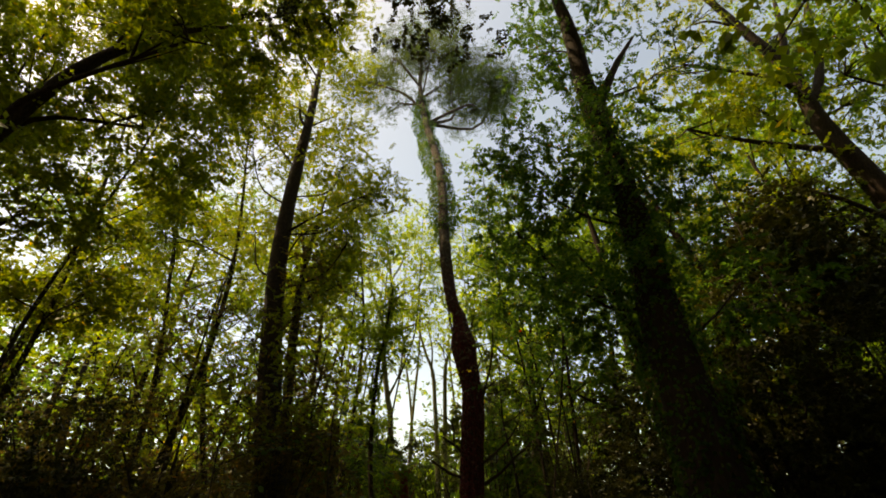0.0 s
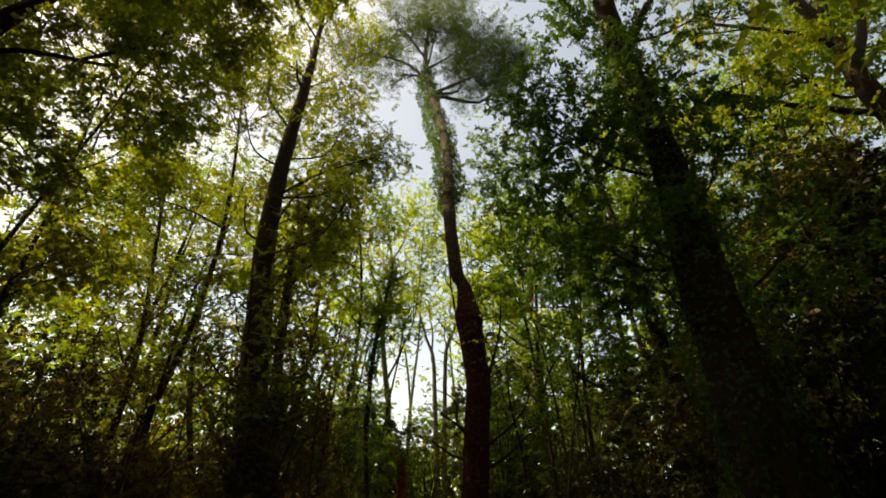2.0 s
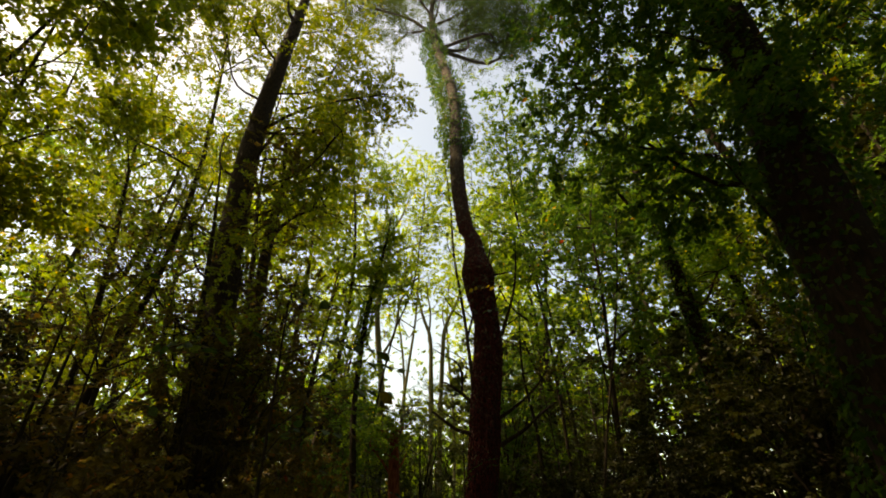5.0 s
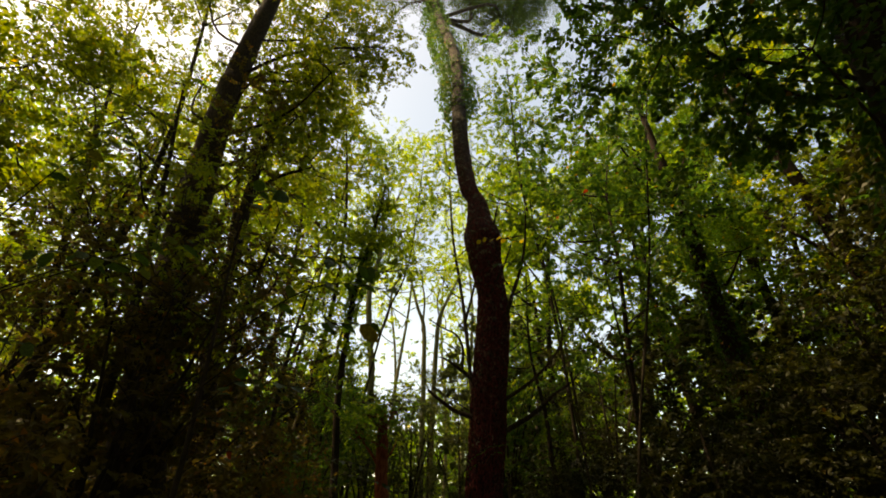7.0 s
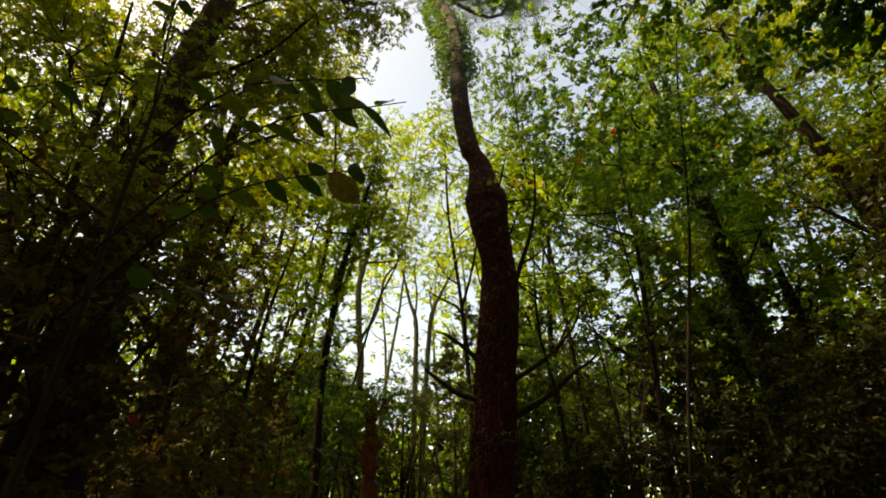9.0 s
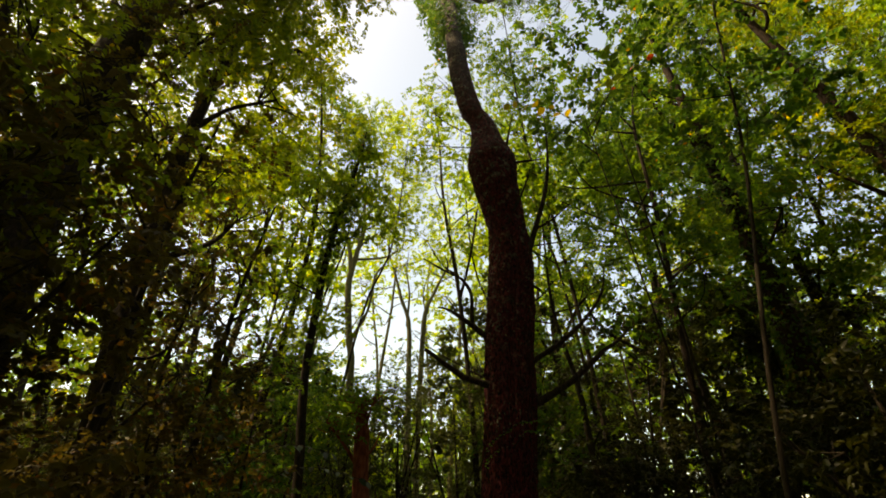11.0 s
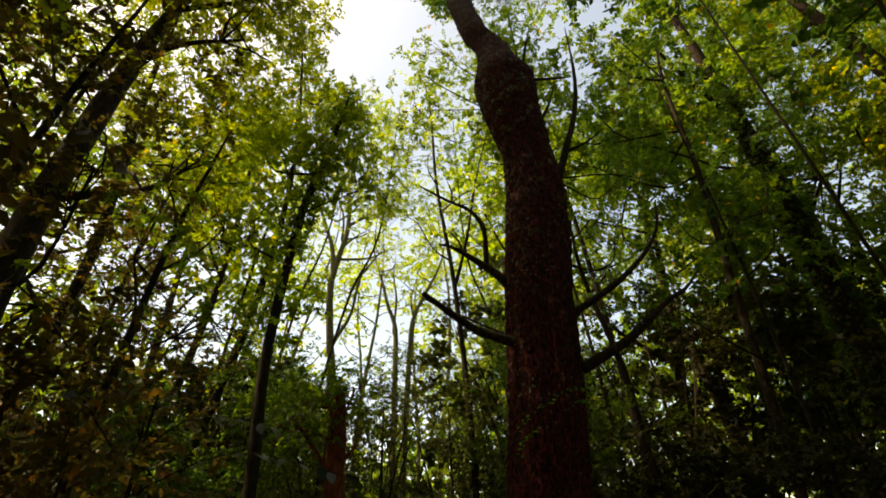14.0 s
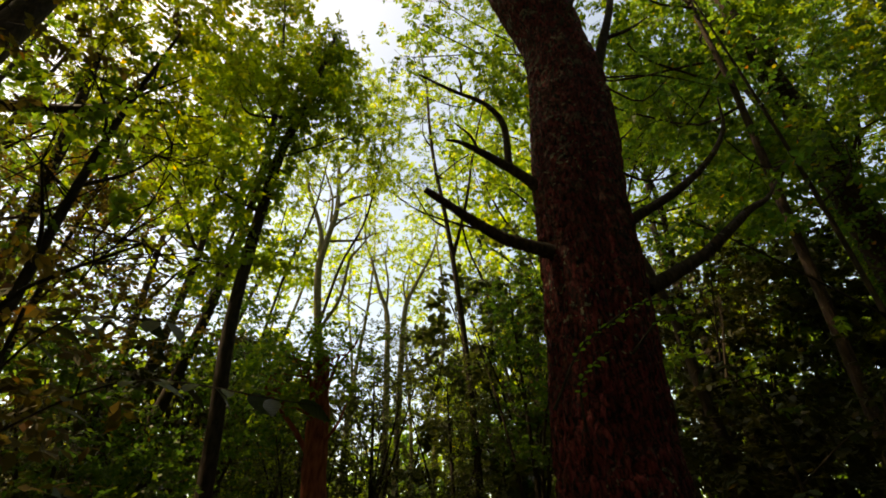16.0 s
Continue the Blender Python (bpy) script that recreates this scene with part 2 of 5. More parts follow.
def part(name, verts, faces, mat, parent, label="", smooth=True, kind=""):
    me = mesh_from(name, verts, faces)
    me.materials.append(mat)
    if smooth:
        me.polygons.foreach_set("use_smooth", np.ones(len(me.polygons), dtype=bool))
    ob = new(name, me)
    ob.parent = parent
    return tagged(ob, label, "", "", kind)


def smooth_line(points, n):
    """n + 1 points on a rounded line through the given ones."""
    p = np.asarray(points, dtype=float)
    if len(p) == 2:
        return p[0] + np.linspace(0, 1, n + 1)[:, None] * (p[1] - p[0])
    q = np.vstack([2 * p[0] - p[1], p, 2 * p[-1] - p[-2]])
    u = np.linspace(0, len(p) - 1, n + 1)
    i = np.minimum(u.astype(int), len(p) - 2)
    f = (u - i)[:, None]
    a, b, c, d = q[i], q[i + 1], q[i + 2], q[i + 3]
    return 0.5 * (2 * b + (c - a) * f + (2 * a - 5 * b + 4 * c - d) * f ** 2 + (3 * b - a - 3 * c + d) * f ** 3)


def tube(points, radii, sides=7, steps=None, rough=0.0, rng=None):
    """Vertices and faces of a limb along points, with a radius at each."""
    n = steps or max(2, 3 * (len(points) - 1))
    c = smooth_line(points, n)
    r = np.interp(np.linspace(0, 1, n + 1), np.linspace(0, 1, len(radii)), radii)
    t = np.gradient(c, axis=0)
    t /= np.linalg.norm(t, axis=1)[:, None] + 1e-9
    ref = np.where(np.abs(t[:, 2:3]) > 0.9, np.array([[1.0, 0, 0]]), np.array([[0, 0, 1.0]]))
    u = np.cross(t, ref)
    u /= np.linalg.norm(u, axis=1)[:, None]
    if abs(t[:, 2]).min() < 0.9 < abs(t[:, 2]).max():
        for k in range(1, n + 1):
            v = u[k - 1] - t[k] * (u[k - 1] @ t[k])
            u[k] = v / np.linalg.norm(v)
    w = np.cross(t, u)
    a = np.arange(sides) * 2 * math.pi / sides
    rr = np.repeat(r[:, None], sides, 1)
    if rough and rng is not None:
        rr = rr * (1 + rough * rng.standard_normal(rr.shape))
    v = c[:, None, :] + rr[..., None] * (np.cos(a)[None, :, None] * u[:, None, :] + np.sin(a)[None, :, None] * w[:, None, :])
    i = np.arange(n)[:, None] * sides
    k = np.arange(sides)[None, :]
    k2 = (k + 1) % sides
    f = np.stack([i + k, i + k2, i + sides + k2, i + sides + k], -1).reshape(-1, 4)
    return v.reshape(-1, 3), f


def joined(pieces):
    vs, fs, base = [], [], 0
    for v, f in pieces:
        vs.append(v)
        fs.append(f + base)
        base += len(v)
    return np.concatenate(vs), np.concatenate(fs)


def unit(v):
    return v / (np.linalg.norm(v, axis=-1, keepdims=True) + 1e-9)


def leaves(rng, base, way, normal, length, width, fine):
    """Leaf blades: kites for far crowns, folded pointed ovals (fine) for near ones."""
    n = len(base)
    side = unit(np.cross(way, normal))
    up = unit(np.cross(side, way))
    ln = (length * rng.uniform(0.6, 1.3, n))[:, None]
    wd = (width * rng.uniform(0.7, 1.25, n))[:, None]
    if not fine:
        v = np.stack([base, base + way * ln * 0.45 - side * wd * 0.5, base + way * ln - up * ln * 0.12, base + way * ln * 0.45 + side * wd * 0.5], 1)
        return v.reshape(-1, 3), np.arange(4 * n).reshape(-1, 4)
    lift = up * wd * 0.18
    v = np.stack([base, base + way * ln * 0.28 - side * wd * 0.46 + lift, base + way * ln * 0.66 - side * wd * 0.38 + lift * 0.6, base + way * ln - up * ln * 0.15,
                  base + way * ln * 0.66 + side * wd * 0.38 + lift * 0.6, base + way * ln * 0.28 + side * wd * 0.46 + lift], 1)
    o = np.arange(n)[:, None, None] * 6
    f = (np.array([[0, 3, 2, 1], [0, 5, 4, 3]])[None] + o).reshape(-1, 4)
    return v.reshape(-1, 3), f


def sprays(rng, centre, way, per, span, length, width, fine, droop=0.25, flat=0.5):
    """Twig ends at centre pointing along way, each with per leaves set on alternate sides."""
    n = len(centre)
    side = unit(np.cross(way, np.array([0, 0, 1.0]) + 0.35 * rng.standard_normal((n, 3))))
    up = unit(np.cross(side, way))
    k = np.arange(per)
    s = span * rng.uniform(0.6, 1.2, n)
    base = centre[:, None] + way[:, None] * (s[:, None] * (k / per)[None])[..., None]
    sign = np.where(k % 2, 1.0, -1.0)[None, :, None]
    go = unit(way[:, None] * 0.55 + side[:, None] * sign * 0.85 + 0.35 * rng.standard_normal((n, per, 3)) - np.array([0, 0, droop]))
    nm = unit(up[:, None] + flat * rng.standard_normal((n, per, 3)))
    return leaves(rng, base.reshape(-1, 3), go.reshape(-1, 3), nm.reshape(-1, 3), length, width, fine)


def in_lane(p):
    """The airy gap over the old ride, which runs on ahead: no crowns reach into it."""
    y, z, ahead = p[:, 1], p[:, 2], p[:, 1] - 10
    low = (y > 5) & (y <= 11.5) & (np.abs(p[:, 0] + 1.3) < 0.85) & (((z > 6.0) & (z < 9.2)) | (z > 11.3))
    near = low | ((y > 11.5) & (y <= 14) & (np.abs(p[:, 0] + 1.5) < 0.9) & (z > 9.4))
    far = (y > 14) & (np.abs(p[:, 0] + 1.0 + 0.18 * ahead) < 0.7 + 0.08 * ahead) & (z > 6.0 + 1.2 * ahead)
    over = (y <= 11.0) & (np.abs(p[:, 0] + 0.5) < 0.8) & (z < 6.0)
    return near | far | over


def clump(rng, centre, radii, n_sub, per_sub, spread):
    """Twig bases and directions of one leafy mass: sub-clumps in an ellipsoid, thinner inside."""
    centre, radii = np.asarray(centre, float), np.asarray(radii, float)
    d = unit(rng.standard_normal((n_sub, 3)))
    sub = centre + d * radii * (rng.uniform(0.15, 1.0, n_sub) ** 0.5)[:, None]
    pos = np.repeat(sub, per_sub, 0) + rng.standard_normal((n_sub * per_sub, 3)) * spread * np.array([1.0, 1.0, 0.55])
    way = unit(np.repeat(d, per_sub, 0) * 0.6 + rng.standard_normal((len(pos), 3)) * np.array([0.8, 0.8, 0.35]) + np.array([0, 0, -0.1]))
    return sub, pos, way


def tree(name, label, category, line, radii, clumps, leaf, bark, seed, size=(0.085, 0.055), fine=False, per=9, span=0.3, sides=9,
         limbs=(), density=1.0, spread=0.28, lane=True, group="", ivy=None, limb_scale=1.0, stem_rough=0.03, crown_name="crown", stem_scale=1.0, twig_count=7, limb_bark=None):
    """A tree or shrub: trunk, limbs with their twigs, and a crown of leaf sprays. clumps: (centre, radii, sub-clumps, sprays in each)."""
    rng = np.random.default_rng(seed)
    if size[0] < 0.12 and name != "woodland_tree":
        size, per = (0.8 * size[0], 0.8 * size[1]), int(1.8 * per)
    spread = 0.8 * spread
    root = new(name)
    root.location = line[0]
    o = np.asarray(line[0], float)
    tagged(root, label, category, group)
    pts = np.asarray(line, float)
    trunk_line = smooth_line(pts, 60)
    trunk_r = np.interp(np.linspace(0, 1, 61), np.linspace(0, 1, len(radii)), radii)
    v, f = tube(pts, [stem_scale * q for q in radii], sides, max(8, 5 * len(pts)), stem_rough, rng)
    part("trunk", v - o, f, bark, root)
    for lp, lr in limbs:
        v, f = tube(lp, lr, 6, None, 0.05, rng)
        part("limb", v - o, f, limb_bark or bark, root)
    allpos, allway, twigs = [], [], []
    for centre, cr, n_sub, per_sub in clumps:
        sub, pos, way = clump(rng, centre, cr, n_sub, max(1, int(0.72 * per_sub * density)), spread)
        if lane:
            sub = sub[~in_lane(sub)]
            ok = ~in_lane(pos)
            pos, way = pos[ok], way[ok]
        if len(sub) < 0.5 * n_sub:
            continue
        allpos.append(pos)
        allway.append(way)
        centre = np.asarray(centre, float)
        low = centre - np.array([0, 0, 0.6 * np.linalg.norm(centre[:2] - o[:2]) + 0.3])
        i = int(np.argmin(np.linalg.norm(trunk_line - low, axis=1)))
        a = trunk_line[i]
        r0 = min(trunk_r[i] * 0.55, 0.02 * limb_scale * (1 + np.linalg.norm(centre - a)))
        mid = (a + centre) / 2 + np.array([0, 0, -0.1]) + rng.standard_normal(3) * 0.12 * np.linalg.norm(centre - a)
        v, f = tube([a, mid, centre], [r0, r0 * 0.7, r0 * 0.4], 5, 7)
        part("limb", v - o, f, bark, root)
        for s in sub[: twig_count]:
            start = centre * 0.6 + mid * 0.4 if rng.random() < 0.4 else centre
            bend = (start + s) / 2 + rng.standard_normal(3) * 0.1
            twigs.append(tube([start, bend, s], [r0 * 0.35, r0 * 0.25, 0.004], 3, 3))
    if twigs:
        v, f = joined(twigs)
        part("twigwork", v - o, f, bark, root, kind="stuff")
    if allpos:
        pos, way = np.concatenate(allpos), np.concatenate(allway)
        if len(pos):
            v, f = sprays(rng, pos, way, per, span, size[0], size[1], fine)
            part(crown_name, v - o, f, leaf, root, smooth=False, kind="stuff")
    if ivy:
        z0, z1, rad, count, ivy_leaf = ivy
        count = int(1.5 * count)
        h = rng.uniform(0, 1, count)
        zz = z0 + (z1 - z0) * h
        k = np.clip(np.searchsorted(trunk_line[:, 2], zz), 1, 60)
        a = rng.uniform(0, 2 * math.pi, count)
        lumps = 0.55 + 0.45 * np.sin(zz * 3.1 + 2 * np.cos(a)) * np.cos(zz * 1.3 + a)
        rr = trunk_r[k] + rad * lumps * rng.uniform(0.1, 1.0, count) ** 0.6
        out = np.stack([np.cos(a), np.sin(a), rng.normal(-0.2, 0.3, count)], 1)
        base = np.stack([trunk_line[k, 0] + rr * np.cos(a), trunk_line[k, 1] + rr * np.sin(a), zz], 1)
        way = unit(out * 0.6 + np.array([0, 0, -0.8]) + 0.4 * rng.standard_normal((count, 3)))
        v, f = leaves(rng, base, way, unit(out + 0.4 * rng.standard_normal((count, 3))), 0.06, 0.052, True)
        part("ivy", v - o, f, ivy_leaf, root, "green ivy climbing the trunk", False, "stuff")
    return root


def plated_bark(name, points, radii, low, high, mat, parent, o, seed, cell=0.05, tall=2.8, depth=0.016, label="red-brown bark in cracked plates"):
    """A stretch of trunk with raised, cracked bark plates."""
    rng = np.random.default_rng(seed)
    line = smooth_line(points, 600)
    rad = np.interp(np.linspace(0, 1, 601), np.linspace(0, 1, len(radii)), radii)
    z = np.arange(low, high, 0.016)
    c = np.stack([np.interp(z, line[:, 2], line[:, k]) for k in range(3)], 1)
    r = np.interp(z, line[:, 2], rad)
    sides = 104
    a = np.arange(sides) * 2 * math.pi / sides
    span = 2 * math.pi * 0.26
    nu, nv = int(span / cell), int((high - low) / (cell * tall))
    gu, gv = np.meshgrid(np.arange(nu), np.arange(nv))
    su = (gu + rng.uniform(0.05, 0.95, gu.shape) + 0.5 * (gv % 2)) / nu
    sv = (gv + rng.uniform(0.05, 0.95, gv.shape)) / nv
    lift = rng.uniform(0, 1, gu.shape)
    u = (a / (2 * math.pi))[None, :] + 0.012 * np.sin(z * 9)[:, None]
    v = np.repeat(((z - low) / (high - low))[:, None], sides, 1)
    u = np.repeat(u, 1, 0) * np.ones_like(v)
    iu, iv = np.floor(u * nu).astype(int), np.floor(v * nv).astype(int)
    f1 = np.full(u.shape, 9.0)
    f2 = np.full(u.shape, 9.0)
    best = np.zeros(u.shape)
    for du in (-2, -1, 0, 1, 2):
        for dv in (-1, 0, 1):
            ju, jv = (iu + du) % nu, np.clip(iv + dv, 0, nv - 1)
            d = np.abs((u % 1) - (su[jv, ju] % 1))
            d = np.minimum(d, 1 - d) * nu
            d = np.hypot(d, (v - sv[jv, ju]) * nv)
            closer = d < f1
            f2 = np.where(closer, f1, np.minimum(f2, d))
            best = np.where(closer, lift[jv, ju], best)
            f1 = np.where(closer, d, f1)
    edge = np.clip((f2 - f1) / 0.35, 0, 1)
    bump = depth * (edge * (0.55 + 0.6 * best) - 0.45)
    bump += 0.007 * np.sin(5 * a[None, :] + 2.2 * np.sin(z[:, None] * 1.7)) * np.sin(z[:, None] * 2.3 + a[None, :])
    seam = np.radians(-98 + 6 * np.clip((z - 2.6) / 1.6, 0, 1))[:, None] + 0.05 * np.sin(z * 4)[:, None]
    off = (a[None, :] - seam + math.pi) % (2 * math.pi) - math.pi
    bump -= 0.12 * np.exp(-(off / 0.10) ** 2) * np.exp(-(((z - 3.1) / 0.95) ** 4))[:, None]
    rr = r[:, None] + bump
    pts = np.stack([c[:, 0:1] + rr * np.cos(a), c[:, 1:2] + rr * np.sin(a), np.repeat(c[:, 2:3], sides, 1)], -1)
    i = np.arange(len(z) - 1)[:, None] * sides
    k = np.arange(sides)[None]
    k2 = (k + 1) % sides
    f = np.stack([i + k, i + k2, i + sides + k2, i + sides + k], -1).reshape(-1, 4)
    return part(name, pts.reshape(-1, 3) - o, f, mat, parent, label, False)


def leaf_mesh(name, length, width, mat, bend=0.12, fold=0.2):
    """One pointed leaf with a folded midrib and a slight arch, along +y, facing +z."""
    n = 8
    s = np.linspace(0, 1, n + 1)
    half = width * 0.5 * np.sin(math.pi * s ** 0.8) ** 0.85 * (1 + 0.07 * np.cos(s * 40))
    y = s * length
    z = -bend * length * s ** 2
    v = np.concatenate([np.stack([-half, y, z + fold * half], 1), np.stack([0 * y, y, z], 1), np.stack([half, y, z + fold * half], 1)])
    f = []
    for k in range(n):
        f += [(k, n + 1 + k, n + 2 + k, k + 1), (n + 1 + k, 2 * n + 2 + k, 2 * n + 3 + k, n + 2 + k)]
    me = mesh_from(name, v, np.array(f))
    me.materials.append(mat)
    me.polygons.foreach_set("use_smooth", np.ones(len(me.polygons), dtype=bool))
    return me


def leafy_twig(root, o, points, thick, meshes, count, rng, bark, pitch=0.3, two_sided=True):
    """A twig under root with single leaves set along its outer part."""
    v, f = tube(points, [thick, thick * 0.6, thick * 0.25], 5, 10)
    twig = part("twig", v - o, f, bark, root)
    line = smooth_line(points, 40)
    for k in range(count):
        i = int(13 + 26 * (k + 0.5) / count)
        t = unit(line[min(i + 1, 40)] - line[i - 1])
        side = unit(np.cross(t, np.array([0, 0, 1.0]))) * (1 if k % 2 else -1)
        way = unit(0.75 * t + (0.8 if k < count - 1 else 0.1) * side + np.array([0, 0, -pitch]) + 0.22 * rng.standard_normal(3))
        nm = np.array([0, 0, 1.0]) + 0.35 * rng.standard_normal(3)
        x = unit(np.cross(way, nm))
        zz = np.cross(x, way)
        p = line[i] - o
        s = rng.uniform(0.75, 1.15)
        ob = new("leaf", meshes[k % len(meshes)])
        ob.parent = twig
        ob.matrix_basis = Matrix(((x[0] * s, way[0] * s, zz[0] * s, p[0]), (x[1] * s, way[1] * s, zz[1] * s, p[1]), (x[2] * s, way[2] * s, zz[2] * s, p[2]), (0, 0, 0, 1)))
    return twig


# ---- ground ----
def ground():
    n = 90
    u = np.linspace(-1, 1, n)
    g = np.sign(u) * np.abs(u) ** 2.6 * 900
    x, y = np.meshgrid(g, g)
    z = 0.10 * np.sin(x * 0.7) * np.cos(y * 0.53) + 0.05 * np.sin(x * 2.3 + y * 1.7) - 0.05
    v = np.stack([x, y, z], -1).reshape(-1, 3)
    i = (np.arange(n - 1)[:, None] * n + np.arange(n - 1)[None]).reshape(-1)
    f = np.stack([i, i + 1, i + n + 1, i + n], 1)
    ob = part("ground", v, f, SOIL, None)
    return tagged(ob, "brown forest floor of leaf litter and moss", "ground", "", "structure")


ground()

# ---- the main trees ----
# the pine beside the ride, with its dead lower branches
PINE = [(0.28, 10.1, 0), (0.29, 10.1, 0.9), (0.305, 10.1, 1.69), (0.345, 10.1, 2.13), (0.375, 10.1, 2.46), (0.39, 10.1, 2.85), (0.435, 10.1, 3.3), (0.48, 10.1, 3.84), (0.465, 10.1, 4.3), (0.38, 10.1, 4.84),
        (0.35, 10.12, 5.25), (0.315, 10.15, 5.62), (0.27, 10.22, 6.04), (0.14, 10.3, 6.4), (0.03, 10.6, 7.6), (0.0, 11.0, 9.0), (-0.06, 12.3, 12.6), (-0.7, 14.3, 17.8), (-0.9, 15.2, 21.5), (-0.6, 15.5, 25.0)]
PINE_R = [0.30, 0.245, 0.222, 0.222, 0.232, 0.23, 0.243, 0.233, 0.208, 0.255, 0.295, 0.20, 0.15, 0.145, 0.15, 0.16, 0.17, 0.16, 0.10, 0.04]
pine = tree("pine_tree", "tall red-brown pine with dead lower branches and lichen", "tree", PINE, PINE_R,
            [((-3.6, 15.2, 21.3), (1.6, 1.3, 1.0), 24, 20), ((-2.4, 15.8, 24.0), (1.7, 1.5, 1.2), 28, 20), ((-0.3, 15.3, 25.6), (2.0, 1.6, 1.6), 34, 22), ((-0.4, 15.0, 22.6), (1.6, 1.3, 1.0), 22, 18),
             ((1.6, 15.8, 23.2), (1.6, 1.5, 1.2), 32, 24), ((2.9, 15.4, 20.8), (1.3, 1.2, 1.1), 34, 26), ((1.9, 15.6, 19.2), (1.4, 1.2, 0.8), 26, 20), ((-1.9, 15.2, 19.6), (1.3, 1.0, 0.5), 12, 12), ((0.6, 15.4, 20.6), (1.2, 1.1, 0.9), 16, 16)],
            NEEDLE, BARK_PINE, 11, (0.15, 0.02), False, 12, 0.38, 24, lane=False, spread=0.5, density=2.2, twig_count=24, stem_scale=0.9, limb_bark=DEAD_WOOD, ivy=(9.0, 19.5, 0.42, 9000, LEAF_DEEP), limb_scale=0.8,
            limbs=[([(0.16, 10.0, 2.50), (0.05, 10.0, 2.53), (-0.07, 10.0, 2.57), (-0.23, 10.0, 2.68), (-0.42, 9.98, 2.81)], [0.036, 0.031, 0.027, 0.024, 0.016]),
                   ([(0.2, 10.1, 2.94), (0.14, 10.1, 3.02), (-0.02, 10.1, 3.15), (-0.21, 10.1, 3.27), (-0.30, 10.1, 3.285)], [0.034, 0.03, 0.024, 0.013, 0.005]),
                   ([(0.05, 10.1, 3.09), (0.04, 10.1, 3.17), (0.04, 10.1, 3.44), (-0.06, 10.1, 3.62), (-0.24, 10.1, 3.71), (-0.45, 10.1, 3.84)], [0.022, 0.021, 0.019, 0.015, 0.011, 0.006]),
                   ([(-0.2, 10.1, 3.69), (-0.2, 10.1, 3.8), (-0.23, 10.1, 3.9)], [0.009, 0.007, 0.003]),
                   ([(-0.12, 10.1, 3.21), (-0.16, 10.1, 3.33), (-0.25, 10.1, 3.43)], [0.010, 0.007, 0.003]),
                   ([(0.6, 10.05, 2.36), (0.95, 10.05, 2.57), (1.28, 10.05, 2.85), (1.5, 10.1, 3.0), (1.75, 10.2, 3.25)], [0.038, 0.032, 0.025, 0.014, 0.004]),
                   ([(0.58, 10.05, 2.73), (0.89, 10.05, 2.94), (1.17, 10.05, 3.19), (1.39, 10.05, 3.49), (1.47, 10.05, 3.8)], [0.029, 0.024, 0.020, 0.013, 0.005]),
                   ([(0.5, 10.0, 3.4), (0.55, 10.0, 3.6), (0.7, 9.95, 4.06), (0.92, 9.95, 4.74), (1.01, 9.95, 5.33), (1.04, 9.95, 6.08)], [0.042, 0.038, 0.032, 0.024, 0.015, 0.004]),
                   ([(0.73, 9.95, 4.17), (0.94, 9.95, 4.31), (1.14, 9.95, 4.51)], [0.016, 0.011, 0.004]),
                   ([(0.45, 9.92, 4.2), (0.5, 9.9, 4.36), (0.66, 9.9, 4.71), (0.78, 9.95, 5.08)], [0.022, 0.019, 0.013, 0.004]),
                   ([(0.42, 9.95, 5.1), (0.48, 9.95, 5.25), (0.56, 9.95, 5.64), (0.64, 9.95, 6.0)], [0.024, 0.02, 0.014, 0.004]),
                   ([(0.5, 9.97, 5.09), (0.57, 9.95, 5.12), (0.79, 9.95, 5.17), (0.97, 9.95, 5.22)], [0.02, 0.017, 0.012, 0.004]),
                   ([(0.7, 10.1, 4.1), (0.78, 10.2, 4.12), (1.26, 10.2, 4.21), (1.73, 10.2, 4.12)], [0.009, 0.008, 0.006, 0.002]),
                   ([(0.6, 10.1, 4.05), (0.87, 10.2, 3.99), (1.07, 10.2, 3.91), (1.36, 10.2, 4.22)], [0.01, 0.008, 0.006, 0.002]),
                   ([(0.6, 10.15, 3.35), (0.8, 10.2, 3.5), (1.0, 10.3, 3.75)], [0.013, 0.008, 0.003]),
                   ([(0.66, 10.15, 3.2), (0.95, 10.25, 3.22), (1.3, 10.3, 3.4)], [0.010, 0.007, 0.003]),
                   ([(0.12, 10.1, 2.6), (-0.1, 10.2, 2.75), (-0.4, 10.4, 3.0), (-0.62, 10.5, 3.25)], [0.010, 0.007, 0.005, 0.002])])

PINE_O = np.array(PINE[0])
plated_bark("bark", PINE, PINE_R, 0.9, 8.6, BARK_PINE, pine, PINE_O, 61)
sprig = np.random.default_rng(62)
SPRIG_LEAF = [leaf_mesh("sprig_leaf", 0.035, 0.02, LEAF_IVY), leaf_mesh("sprig_leaf", 0.028, 0.018, LEAF_IVY)]
for line_points in ([(0.02, 9.9, 1.78), (0.12, 9.78, 1.98), (0.3, 9.76, 2.08)], [(0.12, 9.78, 1.98), (0.34, 9.74, 2.12), (0.56, 9.78, 2.16)], [(0.1, 9.85, 1.7), (0.08, 9.77, 1.84), (0.17, 9.74, 1.93)], [(0.3, 9.8, 1.95), (0.4, 9.74, 2.06), (0.5, 9.72, 2.06)]):
    leafy_twig(pine, PINE_O, line_points, 0.006, SPRIG_LEAF, 16, sprig, BARK_THIN, 0.15)

